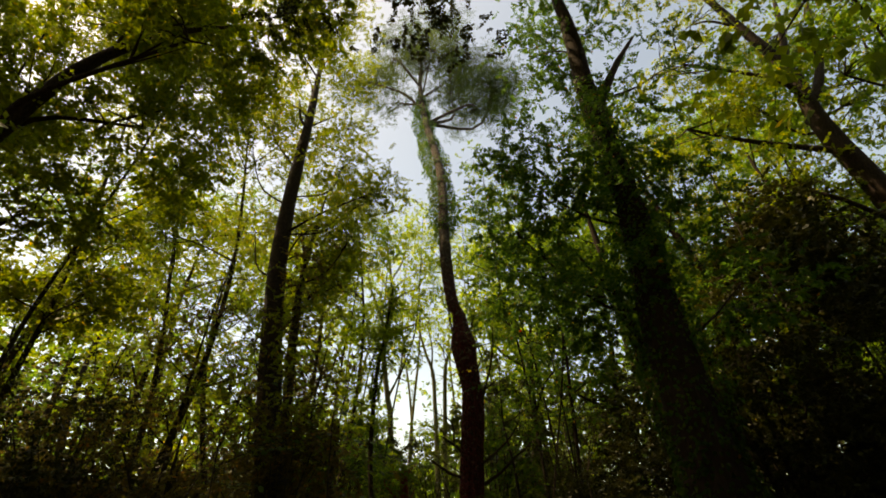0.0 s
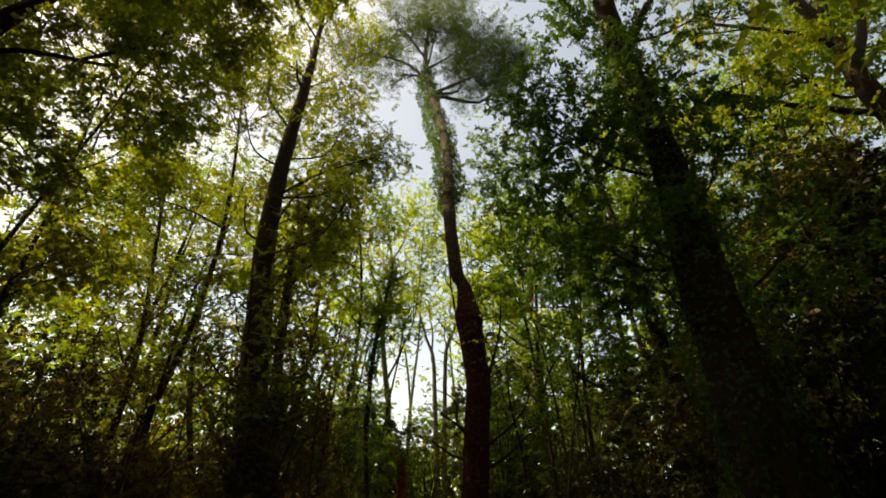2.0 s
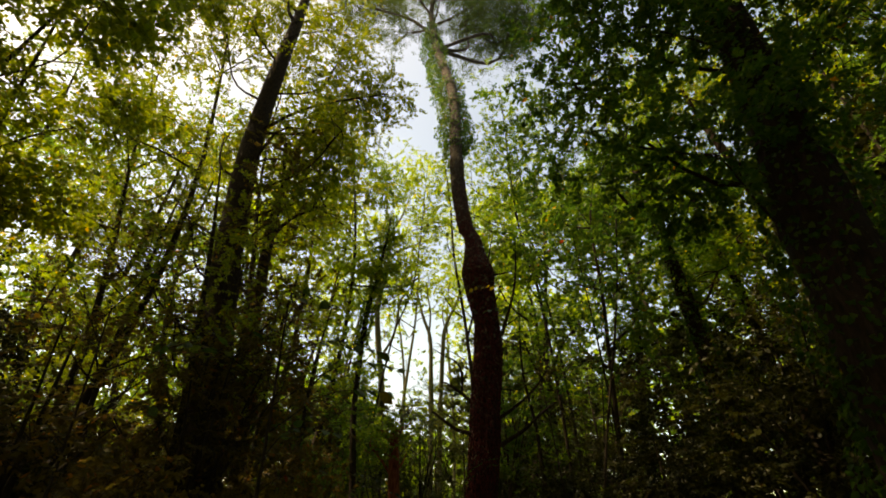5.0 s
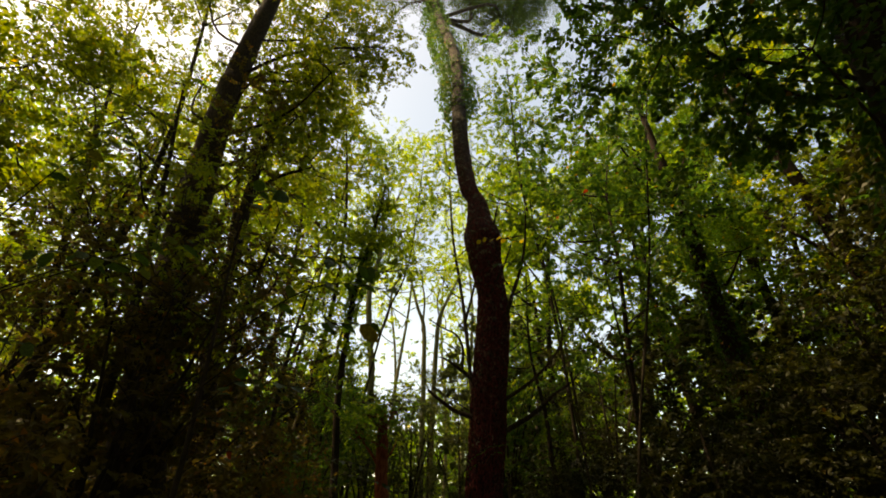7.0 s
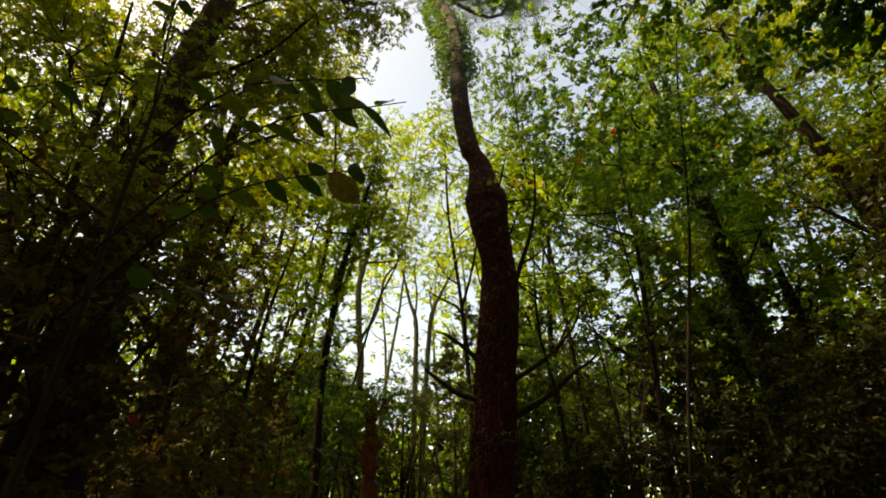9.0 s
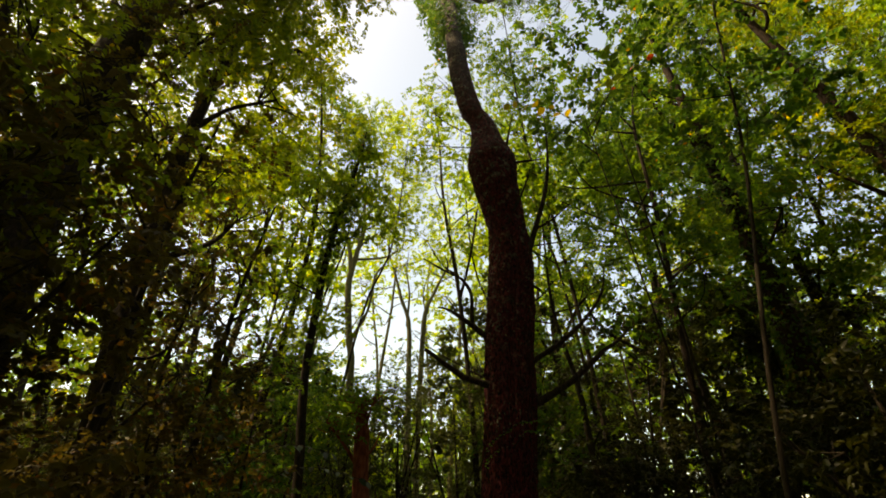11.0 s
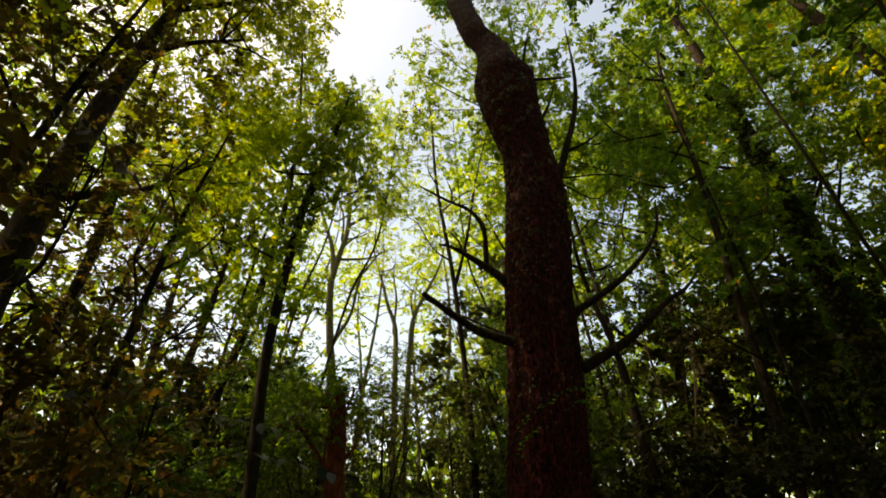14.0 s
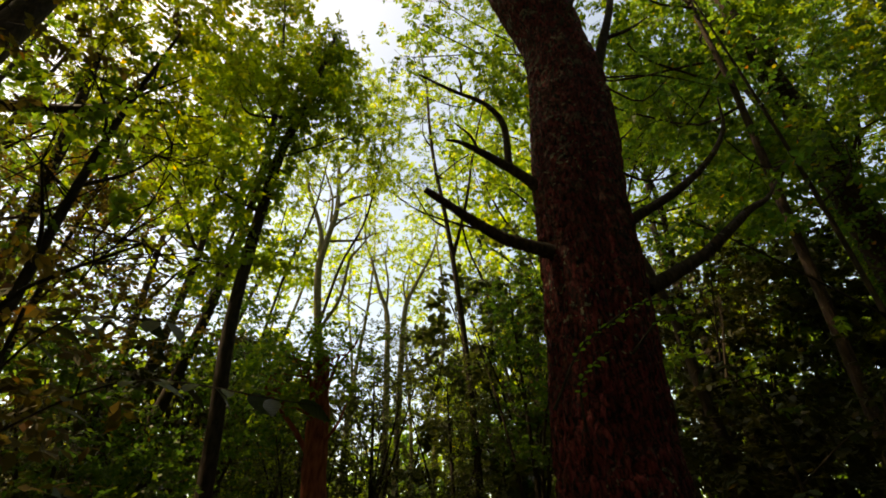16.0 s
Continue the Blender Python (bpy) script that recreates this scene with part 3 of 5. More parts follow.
# dark oak-like tree on the left of the ride
oak = tree("oak_tree", "dark leaning oak with olive autumn crown", "tree",
           [(-2.47, 8.11, 0), (-2.95, 8.43, 1.7), (-3.32, 8.73, 3.2), (-3.68, 9.1, 4.9), (-4.1, 9.6, 7.5), (-4.27, 10.05, 10.2), (-4.28, 10.4, 13.2), (-4.4, 10.8, 16), (-4.4, 11, 19)],
           [0.34, 0.25, 0.24, 0.22, 0.205, 0.18, 0.14, 0.09, 0.03],
           [((-2.9, 10.2, 11.2), (1.2, 1.2, 0.8), 24, 22), ((-2.3, 10.4, 9.8), (0.9, 1.0, 0.8), 20, 22), ((-5.6, 9.8, 11.5), (1.4, 1.3, 1.0), 22, 20), ((-6.6, 10, 14.6), (1.7, 1.6, 1.2), 26, 20),
            ((-5.0, 11, 16.4), (1.8, 1.7, 1.2), 28, 20), ((-3.1, 11, 15.0), (1.2, 1.3, 1.0), 22, 20), ((-3.4, 10.4, 18.0), (1.9, 1.8, 1.2), 34, 20), ((-5.5, 9.2, 18.2), (1.6, 1.5, 1.0), 26, 20),
            ((-5.2, 10.4, 8.8), (1.1, 1.1, 0.8), 18, 20), ((-3.0, 10.6, 13.0), (1.0, 1.0, 0.7), 18, 20), ((-5.4, 10.4, 13.4), (1.1, 1.1, 0.8), 20, 20), ((-2.2, 9.0, 7.6), (0.6, 0.6, 0.4), 12, 18), ((-1.9, 8.6, 7.7), (0.5, 0.5, 0.35), 12, 18),
            ((-3.2, 10.8, 8.4), (0.8, 0.8, 0.6), 16, 18), ((-1.7, 10.4, 10.2), (0.65, 0.6, 0.6), 16, 18), ((-2.0, 10.6, 12.0), (0.5, 0.5, 0.5), 12, 16), ((-2.8, 9.6, 7.2), (0.6, 0.5, 0.45), 16, 16), ((-2.7, 9.9, 8.3), (0.6, 0.5, 0.45), 16, 16), ((-3.0, 9.3, 6.3), (0.55, 0.5, 0.4), 14, 16)],
           LEAF_OLIVE, BARK_OAK, 12, (0.08, 0.055), False, 9, 0.3, 14, density=0.7, limb_scale=0.45,
           limbs=[([(-4.22, 10.2, 12.6), (-4.5, 10.2, 13.1), (-4.65, 10.2, 14.0)], [0.06, 0.045, 0.02])])

# dark ivy-hung tree on the right
beech = tree("ivy_clad_tree", "thick dark trunk hung with ivy under a green crown", "tree",
             [(3.0, 6.0, 0), (3.0, 6.0, 2.3), (2.95, 6.0, 3.8), (3.0, 6.0, 6.0), (2.82, 5.95, 8.2), (2.8, 5.9, 10.7), (2.6, 5.9, 13.5)],
             [0.42, 0.33, 0.30, 0.22, 0.20, 0.16, 0.05],
             [((2.2, 6.6, 10.8), (0.75, 0.9, 1.5), 30, 20), ((3.6, 6.6, 11.6), (1.0, 1.0, 0.9), 18, 16), ((2.7, 5.6, 6.9), (1.0, 0.9, 0.8), 24, 22), ((1.9, 5.9, 6.2), (0.8, 0.8, 0.7), 20, 20),
              ((3.4, 5.6, 5.6), (1.0, 0.9, 0.8), 20, 20), ((1.5, 6.4, 4.9), (0.8, 0.8, 0.6), 18, 18), ((2.2, 5.9, 4.3), (1.0, 0.9, 0.6), 22, 20), ((4.9, 6.4, 10.0), (1.1, 1.1, 0.9), 18, 14),
              ((4.4, 6.2, 4.6), (1.0, 1.0, 0.8), 24, 20), ((1.15, 6.3, 5.7), (0.55, 0.6, 0.5), 16, 16), ((1.3, 6.1, 6.8), (0.6, 0.6, 0.5), 16, 16), ((1.5, 6.2, 7.8), (0.6, 0.6, 0.5), 14, 14), ((2.6, 6.6, 13.6), (1.4, 1.4, 1.1), 24, 16)],
             LEAF_DEEP, BARK_OAK, 13, (0.075, 0.052), True, 9, 0.28, 14, density=0.72, limb_scale=0.45, ivy=(1.0, 9.0, 0.3, 4200, LEAF_DEEP),
             limbs=[([(2.82, 5.95, 8.0), (3.2, 6.0, 8.8), (3.7, 6.1, 9.8), (4.4, 6.3, 11)], [0.13, 0.1, 0.07, 0.03])])

# spreading tree further right, with forked limbs against the sky
tree("spreading_oak", "broad oak with forked mossy limbs and thin crown", "tree",
     [(9.9, 8.2, 0), (9.8, 8.1, 4), (9.65, 8.0, 7.5), (9.3, 8.0, 9.8), (9.4, 8.0, 11.8), (8.9, 8.0, 13.6), (8.3, 8.0, 15.6), (7.6, 8, 17)],
     [0.4, 0.32, 0.26, 0.21, 0.16, 0.12, 0.09, 0.03],
     [((8.0, 8.6, 15.0), (1.6, 1.6, 1.2), 16, 12), ((10.5, 8.6, 14.4), (1.6, 1.6, 1.4), 20, 12), ((7.0, 8.4, 12.8), (1.4, 1.4, 1.0), 16, 12), ((6.6, 8.8, 10.6), (1.4, 1.4, 1.0), 18, 14),
      ((8.4, 8.4, 10.8), (1.3, 1.2, 1.0), 18, 14), ((9.6, 8.6, 17), (2.2, 2.0, 1.0), 24, 12), ((11.6, 8.6, 11.5), (1.6, 1.4, 1.6), 22, 14), ((8.0, 8.4, 8.2), (1.4, 1.2, 1.0), 22, 16), ((6.4, 8.4, 17.5), (1.5, 1.5, 1.0), 16, 12)],
     LEAF_OLIVE, DEAD_WOOD, 14, (0.085, 0.06), False, 9, 0.3, 12, density=1.25,
     limbs=[([(9.35, 8.0, 11.6), (9.6, 8.0, 12.6), (10.0, 8.0, 13.8), (10.4, 8.0, 15.3)], [0.13, 0.11, 0.09, 0.05]),
            ([(9.5, 8.0, 10.6), (10.3, 8.0, 12.0), (10.7, 8.0, 13.2), (11.4, 8.0, 15.2)], [0.13, 0.1, 0.08, 0.05])])

# tree whose heavy limb reaches over the ride from the left
tree("leaning_oak", "oak with one heavy dark limb reaching out overhead", "tree",
     [(-8.9, 5.6, 0), (-8.6, 5.5, 3), (-8.2, 5.5, 5.8), (-7.7, 5.5, 7.5), (-7.1, 5.5, 9.0), (-6.3, 5.5, 9.9), (-5.3, 5.5, 10.4), (-4.2, 5.6, 10.7)],
     [0.3, 0.23, 0.17, 0.135, 0.12, 0.10, 0.07, 0.02],
     [((-5.4, 5.8, 11.2), (1.3, 1.3, 0.8), 22, 16), ((-3.9, 5.9, 11.6), (1.3, 1.3, 0.8), 20, 16), ((-7.0, 6.0, 11.4), (1.3, 1.3, 1.0), 22, 16), ((-8.4, 6.0, 9.4), (1.2, 1.2, 1.0), 20, 16),
      ((-6.0, 6.4, 8.6), (1.1, 1.1, 0.8), 16, 14), ((-4.6, 5.0, 9.3), (1.0, 1.0, 0.6), 14, 12), ((-2.6, 6.4, 12.4), (1.2, 1.2, 0.7), 16, 14), ((-7.5, 6.6, 6.8), (1.2, 1.0, 0.9), 18, 14)],
     LEAF_OLIVE, BARK_OAK, 15, (0.105, 0.072), False, 9, 0.28, 12, density=1.7,
     limbs=[([(-7.2, 5.5, 8.8), (-6.4, 5.3, 8.9), (-5.6, 5.2, 9.0), (-4.6, 5.0, 9.1)], [0.04, 0.03, 0.02, 0.008])])

# ivy pole beside the ride and its neighbours
tree("ivy_pole_tree", "slender trunk wrapped to the top in bright ivy", "tree",
     [(-1.85, 12.4, 0), (-1.9, 12.4, 1.9), (-2.02, 12.4, 3.3), (-1.98, 12.45, 5.2), (-1.85, 12.5, 6.2), (-1.66, 12.5, 7.5), (-1.6, 12.5, 8.1)],
     [0.075, 0.062, 0.058, 0.055, 0.048, 0.03, 0.01],
     [((-1.72, 12.5, 6.9), (0.5, 0.5, 0.6), 16, 11), ((-2.4, 12.4, 6.3), (0.65, 0.6, 0.5), 18, 11), ((-2.6, 12.6, 5.2), (0.6, 0.6, 0.5), 16, 11), ((-1.3, 12.7, 6.0), (0.5, 0.5, 0.5), 13, 11), ((-2.9, 12.6, 7.2), (0.5, 0.5, 0.4), 12, 11), ((-1.6, 12.5, 7.7), (0.22, 0.22, 0.3), 6, 10), ((-2.2, 12.7, 4.2), (0.6, 0.5, 0.4), 12, 11)],
     LEAF_LIT, BARK_THIN, 16, (0.07, 0.05), True, 8, 0.22, 10, lane=False, ivy=(4.6, 8.15, 0.3, 1100, LEAF_GREEN), spread=0.24, limb_scale=0.45, density=1.25)
tree("young_oak", "thin leaning young oak with sparse olive leaves", "tree",
     [(-2.8, 10.2, 0), (-3.32, 10.44, 2), (-3.7, 10.73, 4), (-3.92, 11.01, 6), (-4.0, 11.2, 7.5), (-3.93, 11.4, 9.2), (-3.75, 11.6, 11)], [0.15, 0.125, 0.12, 0.11, 0.09, 0.06, 0.02],
     [((-4.4, 11.2, 6.4), (1.1, 1.0, 0.8), 20, 14), ((-3.0, 11.4, 7.6), (0.9, 0.9, 0.7), 18, 14), ((-4.9, 11.4, 4.6), (1.1, 1.0, 0.7), 20, 14), ((-3.2, 11.6, 5.2), (0.8, 0.8, 0.7), 16, 14), ((-2.9, 11.4, 9.0), (0.9, 0.8, 0.6), 14, 12), ((-4.3, 11.5, 9.6), (1.0, 0.9, 0.7), 18, 14), ((-3.4, 11.7, 10.8), (1.0, 0.9, 0.7), 18, 14)],
     LEAF_OLIVE, BARK_OAK, 17, (0.075, 0.05), True, 9, 0.26, 9, density=0.4)
tree("young_tree", "slim leaning sapling with dark stem", "tree",
     [(2.7, 11.41, 0), (2.8, 11.29, 2), (2.86, 11.16, 4), (2.92, 11.08, 5.4), (2.9, 11.0, 6.9), (3.15, 11.0, 8.2)], [0.055, 0.047, 0.04, 0.034, 0.024, 0.008],
     [((3.0, 12.2, 6.6), (1.0, 1.0, 0.8), 20, 14), ((4.2, 12.0, 7.8), (1.0, 1.0, 0.8), 20, 14), ((2.6, 12.4, 8.6), (1.0, 1.0, 0.8), 18, 14), ((3.9, 12.2, 5.4), (0.9, 0.9, 0.7), 18, 14), ((1.1, 12.2, 7.3), (0.7, 0.5, 0.5), 16, 13), ((1.7, 12.0, 6.3), (0.5, 0.4, 0.35), 10, 12)],
     LEAF_GREEN, DEAD_WOOD, 18, (0.085, 0.06), True, 9, 0.28, 9, limbs=[([(2.9, 11.05, 5.4), (2.4, 11.0, 5.5), (1.95, 11.0, 5.72), (1.75, 11.0, 6.2)], [0.018, 0.014, 0.010, 0.004]), ([(2.9, 11.0, 6.85), (2.65, 11.0, 6.85), (2.4, 11.0, 6.9), (2.2, 11.0, 7.2)], [0.02, 0.016, 0.012, 0.004]),
            ([(2.9, 11.0, 6.9), (2.7, 11.0, 7.3), (2.4, 11.0, 7.9)], [0.016, 0.012, 0.004]), ([(2.86, 11.15, 4.1), (3.2, 11.1, 4.5), (3.7, 11.1, 4.7)], [0.015, 0.011, 0.004])])
tree("ivy_clad_tree", "greenish trunk thick with ivy among saplings", "tree",
     [(6.09, 13.17, 0), (5.89, 12.89, 2), (5.62, 12.6, 4), (5.28, 12.32, 6), (4.9, 12.04, 8), (4.6, 11.9, 10), (4.5, 11.9, 11.5)], [0.27, 0.23, 0.2, 0.17, 0.12, 0.07, 0.02],
     [((4.6, 12.6, 9.6), (1.5, 1.4, 1.1), 26, 16), ((6.2, 12.6, 9.2), (1.4, 1.4, 1.1), 24, 16), ((5.2, 12.4, 11.2), (1.5, 1.4, 1.0), 24, 16), ((6.3, 12.4, 6.6), (1.2, 1.1, 0.9), 20, 16)],
     LEAF_GREEN, BARK_OAK, 19, (0.085, 0.06), False, 9, 0.28, 10, ivy=(0.6, 8.0, 0.16, 2600, LEAF_DEEP),
     limbs=[([(5.1, 12.2, 7.0), (4.7, 12.0, 7.7), (4.2, 11.9, 8.3), (3.7, 11.8, 9.2)], [0.07, 0.055, 0.04, 0.015]), ([(5.0, 12.1, 7.4), (5.2, 12.0, 8.4), (5.7, 12.0, 9.4)], [0.06, 0.045, 0.02])])
tree("leaning_tree", "leaning mossy woodland tree with olive leaves", "tree",
     [(8.45, 11.04, 0), (8.07, 11.07, 2), (7.69, 11.09, 4), (7.31, 11.12, 6), (6.93, 11.14, 8), (6.3, 11.2, 10.5), (6.0, 11.2, 12.5)], [0.22, 0.19, 0.17, 0.15, 0.12, 0.07, 0.02],
     [((7.9, 11.4, 5.4), (1.2, 1.0, 0.9), 18, 14), ((6.4, 11.6, 7.0), (1.1, 1.0, 0.8), 16, 14), ((8.2, 11.5, 8.0), (1.4, 1.2, 1.0), 22, 14), ((6.6, 11.4, 9.6), (1.4, 1.2, 1.0), 22, 14), ((5.6, 11.4, 11.8), (1.5, 1.3, 1.0), 24, 14), ((7.4, 11.4, 11.6), (1.5, 1.3, 1.0), 22, 14), ((9.2, 11.6, 6.2), (1.1, 1.0, 0.8), 16, 14), ((7.2, 11.8, 3.8), (1.0, 0.9, 0.7), 14, 12)],
     LEAF_OLIVE, BARK_OAK, 25, (0.08, 0.055), False, 9, 0.28, 10, ivy=(0.6, 7.0, 0.12, 1200, LEAF_DEEP),
     limbs=[([(7.3, 11.1, 6.0), (7.7, 11.1, 7.0), (8.4, 11.2, 8.0)], [0.08, 0.06, 0.03])])

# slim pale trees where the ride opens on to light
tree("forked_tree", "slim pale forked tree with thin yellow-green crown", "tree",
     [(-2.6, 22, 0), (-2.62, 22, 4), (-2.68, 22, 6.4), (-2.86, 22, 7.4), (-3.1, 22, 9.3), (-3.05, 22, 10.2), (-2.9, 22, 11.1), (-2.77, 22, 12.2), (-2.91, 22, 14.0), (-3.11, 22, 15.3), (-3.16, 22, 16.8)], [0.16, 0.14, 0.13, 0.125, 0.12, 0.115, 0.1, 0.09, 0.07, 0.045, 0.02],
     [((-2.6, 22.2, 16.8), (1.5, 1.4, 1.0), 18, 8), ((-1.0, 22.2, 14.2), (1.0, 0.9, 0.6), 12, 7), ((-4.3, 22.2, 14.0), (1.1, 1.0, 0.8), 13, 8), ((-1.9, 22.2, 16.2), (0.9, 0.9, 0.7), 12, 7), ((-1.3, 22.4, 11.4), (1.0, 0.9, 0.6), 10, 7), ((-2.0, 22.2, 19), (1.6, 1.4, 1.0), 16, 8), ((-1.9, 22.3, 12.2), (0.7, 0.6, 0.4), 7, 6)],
     LEAF_LIT, BARK_PALE, 20, (0.11, 0.075), False, 8, 0.35, 9, lane=False, twig_count=5,
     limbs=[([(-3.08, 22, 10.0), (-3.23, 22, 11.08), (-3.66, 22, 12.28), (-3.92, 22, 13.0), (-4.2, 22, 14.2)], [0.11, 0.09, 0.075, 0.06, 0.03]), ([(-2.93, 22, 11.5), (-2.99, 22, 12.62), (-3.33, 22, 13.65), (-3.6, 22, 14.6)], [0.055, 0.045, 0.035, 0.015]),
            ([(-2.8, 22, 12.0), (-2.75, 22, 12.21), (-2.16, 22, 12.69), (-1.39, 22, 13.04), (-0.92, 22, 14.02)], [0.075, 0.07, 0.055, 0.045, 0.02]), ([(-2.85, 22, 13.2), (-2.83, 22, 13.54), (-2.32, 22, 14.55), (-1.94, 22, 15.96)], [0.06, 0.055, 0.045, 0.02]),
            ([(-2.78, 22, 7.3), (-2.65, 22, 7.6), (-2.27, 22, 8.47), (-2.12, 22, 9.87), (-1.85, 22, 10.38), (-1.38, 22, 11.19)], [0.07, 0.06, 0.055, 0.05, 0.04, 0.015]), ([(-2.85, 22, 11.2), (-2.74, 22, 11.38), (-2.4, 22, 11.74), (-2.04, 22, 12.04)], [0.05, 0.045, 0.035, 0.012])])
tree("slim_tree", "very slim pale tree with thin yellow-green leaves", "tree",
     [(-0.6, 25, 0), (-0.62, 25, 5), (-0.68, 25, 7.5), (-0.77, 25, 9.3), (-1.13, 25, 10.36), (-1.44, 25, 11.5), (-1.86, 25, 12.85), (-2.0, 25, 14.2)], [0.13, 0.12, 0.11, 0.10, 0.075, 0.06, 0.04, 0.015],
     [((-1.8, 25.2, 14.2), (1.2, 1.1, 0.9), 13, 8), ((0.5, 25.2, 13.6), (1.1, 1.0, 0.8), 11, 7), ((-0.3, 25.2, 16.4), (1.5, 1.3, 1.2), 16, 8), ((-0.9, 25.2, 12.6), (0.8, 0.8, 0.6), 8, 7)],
     LEAF_LIT, BARK_PALE, 21, (0.11, 0.075), False, 8, 0.35, 7, lane=False,
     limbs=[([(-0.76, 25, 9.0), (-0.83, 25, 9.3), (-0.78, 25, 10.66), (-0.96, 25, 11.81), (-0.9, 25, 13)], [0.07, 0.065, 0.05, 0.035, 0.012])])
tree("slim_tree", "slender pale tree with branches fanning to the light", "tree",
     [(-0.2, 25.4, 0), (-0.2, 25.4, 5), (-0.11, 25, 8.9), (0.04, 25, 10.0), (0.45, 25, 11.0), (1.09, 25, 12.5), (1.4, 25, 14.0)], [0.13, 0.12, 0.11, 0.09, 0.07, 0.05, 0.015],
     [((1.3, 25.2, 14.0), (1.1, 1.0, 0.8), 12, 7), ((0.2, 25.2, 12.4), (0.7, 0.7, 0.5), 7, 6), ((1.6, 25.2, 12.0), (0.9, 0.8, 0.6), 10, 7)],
     LEAF_LIT, BARK_PALE, 24, (0.11, 0.075), False, 8, 0.35, 7, lane=False,
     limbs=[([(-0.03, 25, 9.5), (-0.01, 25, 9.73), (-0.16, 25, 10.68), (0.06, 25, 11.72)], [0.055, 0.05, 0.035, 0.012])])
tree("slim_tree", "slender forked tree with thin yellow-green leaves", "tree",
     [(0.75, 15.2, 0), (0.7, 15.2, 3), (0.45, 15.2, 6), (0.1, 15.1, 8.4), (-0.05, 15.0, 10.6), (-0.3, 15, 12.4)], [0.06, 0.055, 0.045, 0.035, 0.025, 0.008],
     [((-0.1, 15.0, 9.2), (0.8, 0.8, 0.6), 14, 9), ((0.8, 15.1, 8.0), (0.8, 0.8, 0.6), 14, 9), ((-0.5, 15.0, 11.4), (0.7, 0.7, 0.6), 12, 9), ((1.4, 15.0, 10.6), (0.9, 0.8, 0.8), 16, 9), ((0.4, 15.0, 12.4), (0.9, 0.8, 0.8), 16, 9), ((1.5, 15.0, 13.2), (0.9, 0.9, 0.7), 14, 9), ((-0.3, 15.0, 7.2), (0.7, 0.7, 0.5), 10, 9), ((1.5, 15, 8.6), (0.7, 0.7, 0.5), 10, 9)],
     LEAF_LIT, BARK_THIN, 23, (0.08, 0.055), False, 8, 0.28, 8, lane=False, density=0.5,
     limbs=[([(0.47, 15.2, 5.8), (0.75, 15.1, 7.0), (1.0, 15.1, 8.6), (1.4, 15.0, 10.4)], [0.04, 0.032, 0.024, 0.012])])
tree("red_trunk", "short reddish pine trunk with bare twigs in undergrowth", "tree",
     [(-1.05, 13.0, 0), (-1.12, 13.0, 1.2), (-1.18, 13.0, 2.0), (-1.22, 13.0, 2.6), (-1.24, 13.0, 3.1)], [0.15, 0.125, 0.11, 0.10, 0.06], [((-1.35, 12.75, 2.95), (0.35, 0.3, 0.2), 8, 12), ((-1.05, 12.8, 3.05), (0.3, 0.3, 0.2), 7, 12), ((-1.7, 12.8, 2.7), (0.35, 0.3, 0.25), 8, 12)], LEAF_GREEN, BARK_RED, 22, sides=14, size=(0.06, 0.04), stem_rough=0.06, lane=False,
     limbs=[([(-1.18, 12.95, 2.2), (-1.02, 12.9, 2.4), (-0.95, 12.9, 2.6)], [0.02, 0.014, 0.005]), ([(-1.2, 12.95, 2.45), (-1.4, 12.9, 2.55), (-1.6, 12.9, 2.55)], [0.018, 0.012, 0.005])])

for k, (x, y, z0, z1, mat, d) in enumerate([(-0.9, 17.6, 9.0, 14.6, LEAF_LIT, 0.7), (-2.5, 18.4, 9.5, 15.0, LEAF_LIT, 0.7), (0.9, 18.2, 9.0, 15.5, LEAF_GREEN, 0.35), (1.5, 12.9, 8.6, 13.6, LEAF_GREEN, 0.55), (2.4, 15.6, 9.0, 15.5, LEAF_LIT, 0.6), (-3.4, 16.4, 10.0, 14.6, LEAF_GREEN, 1.1)]):
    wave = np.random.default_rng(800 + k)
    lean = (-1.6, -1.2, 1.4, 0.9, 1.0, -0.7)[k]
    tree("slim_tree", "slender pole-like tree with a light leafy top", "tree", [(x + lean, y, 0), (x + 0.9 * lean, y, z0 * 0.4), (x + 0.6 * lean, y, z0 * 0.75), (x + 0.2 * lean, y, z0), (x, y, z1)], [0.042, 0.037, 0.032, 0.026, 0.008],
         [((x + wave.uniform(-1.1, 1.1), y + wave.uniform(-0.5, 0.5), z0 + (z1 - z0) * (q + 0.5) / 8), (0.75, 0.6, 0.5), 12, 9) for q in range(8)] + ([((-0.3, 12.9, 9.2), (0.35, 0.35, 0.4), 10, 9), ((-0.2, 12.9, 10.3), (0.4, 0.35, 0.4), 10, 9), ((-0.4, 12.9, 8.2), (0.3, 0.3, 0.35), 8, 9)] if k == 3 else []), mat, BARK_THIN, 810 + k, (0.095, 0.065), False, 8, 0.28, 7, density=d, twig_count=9)

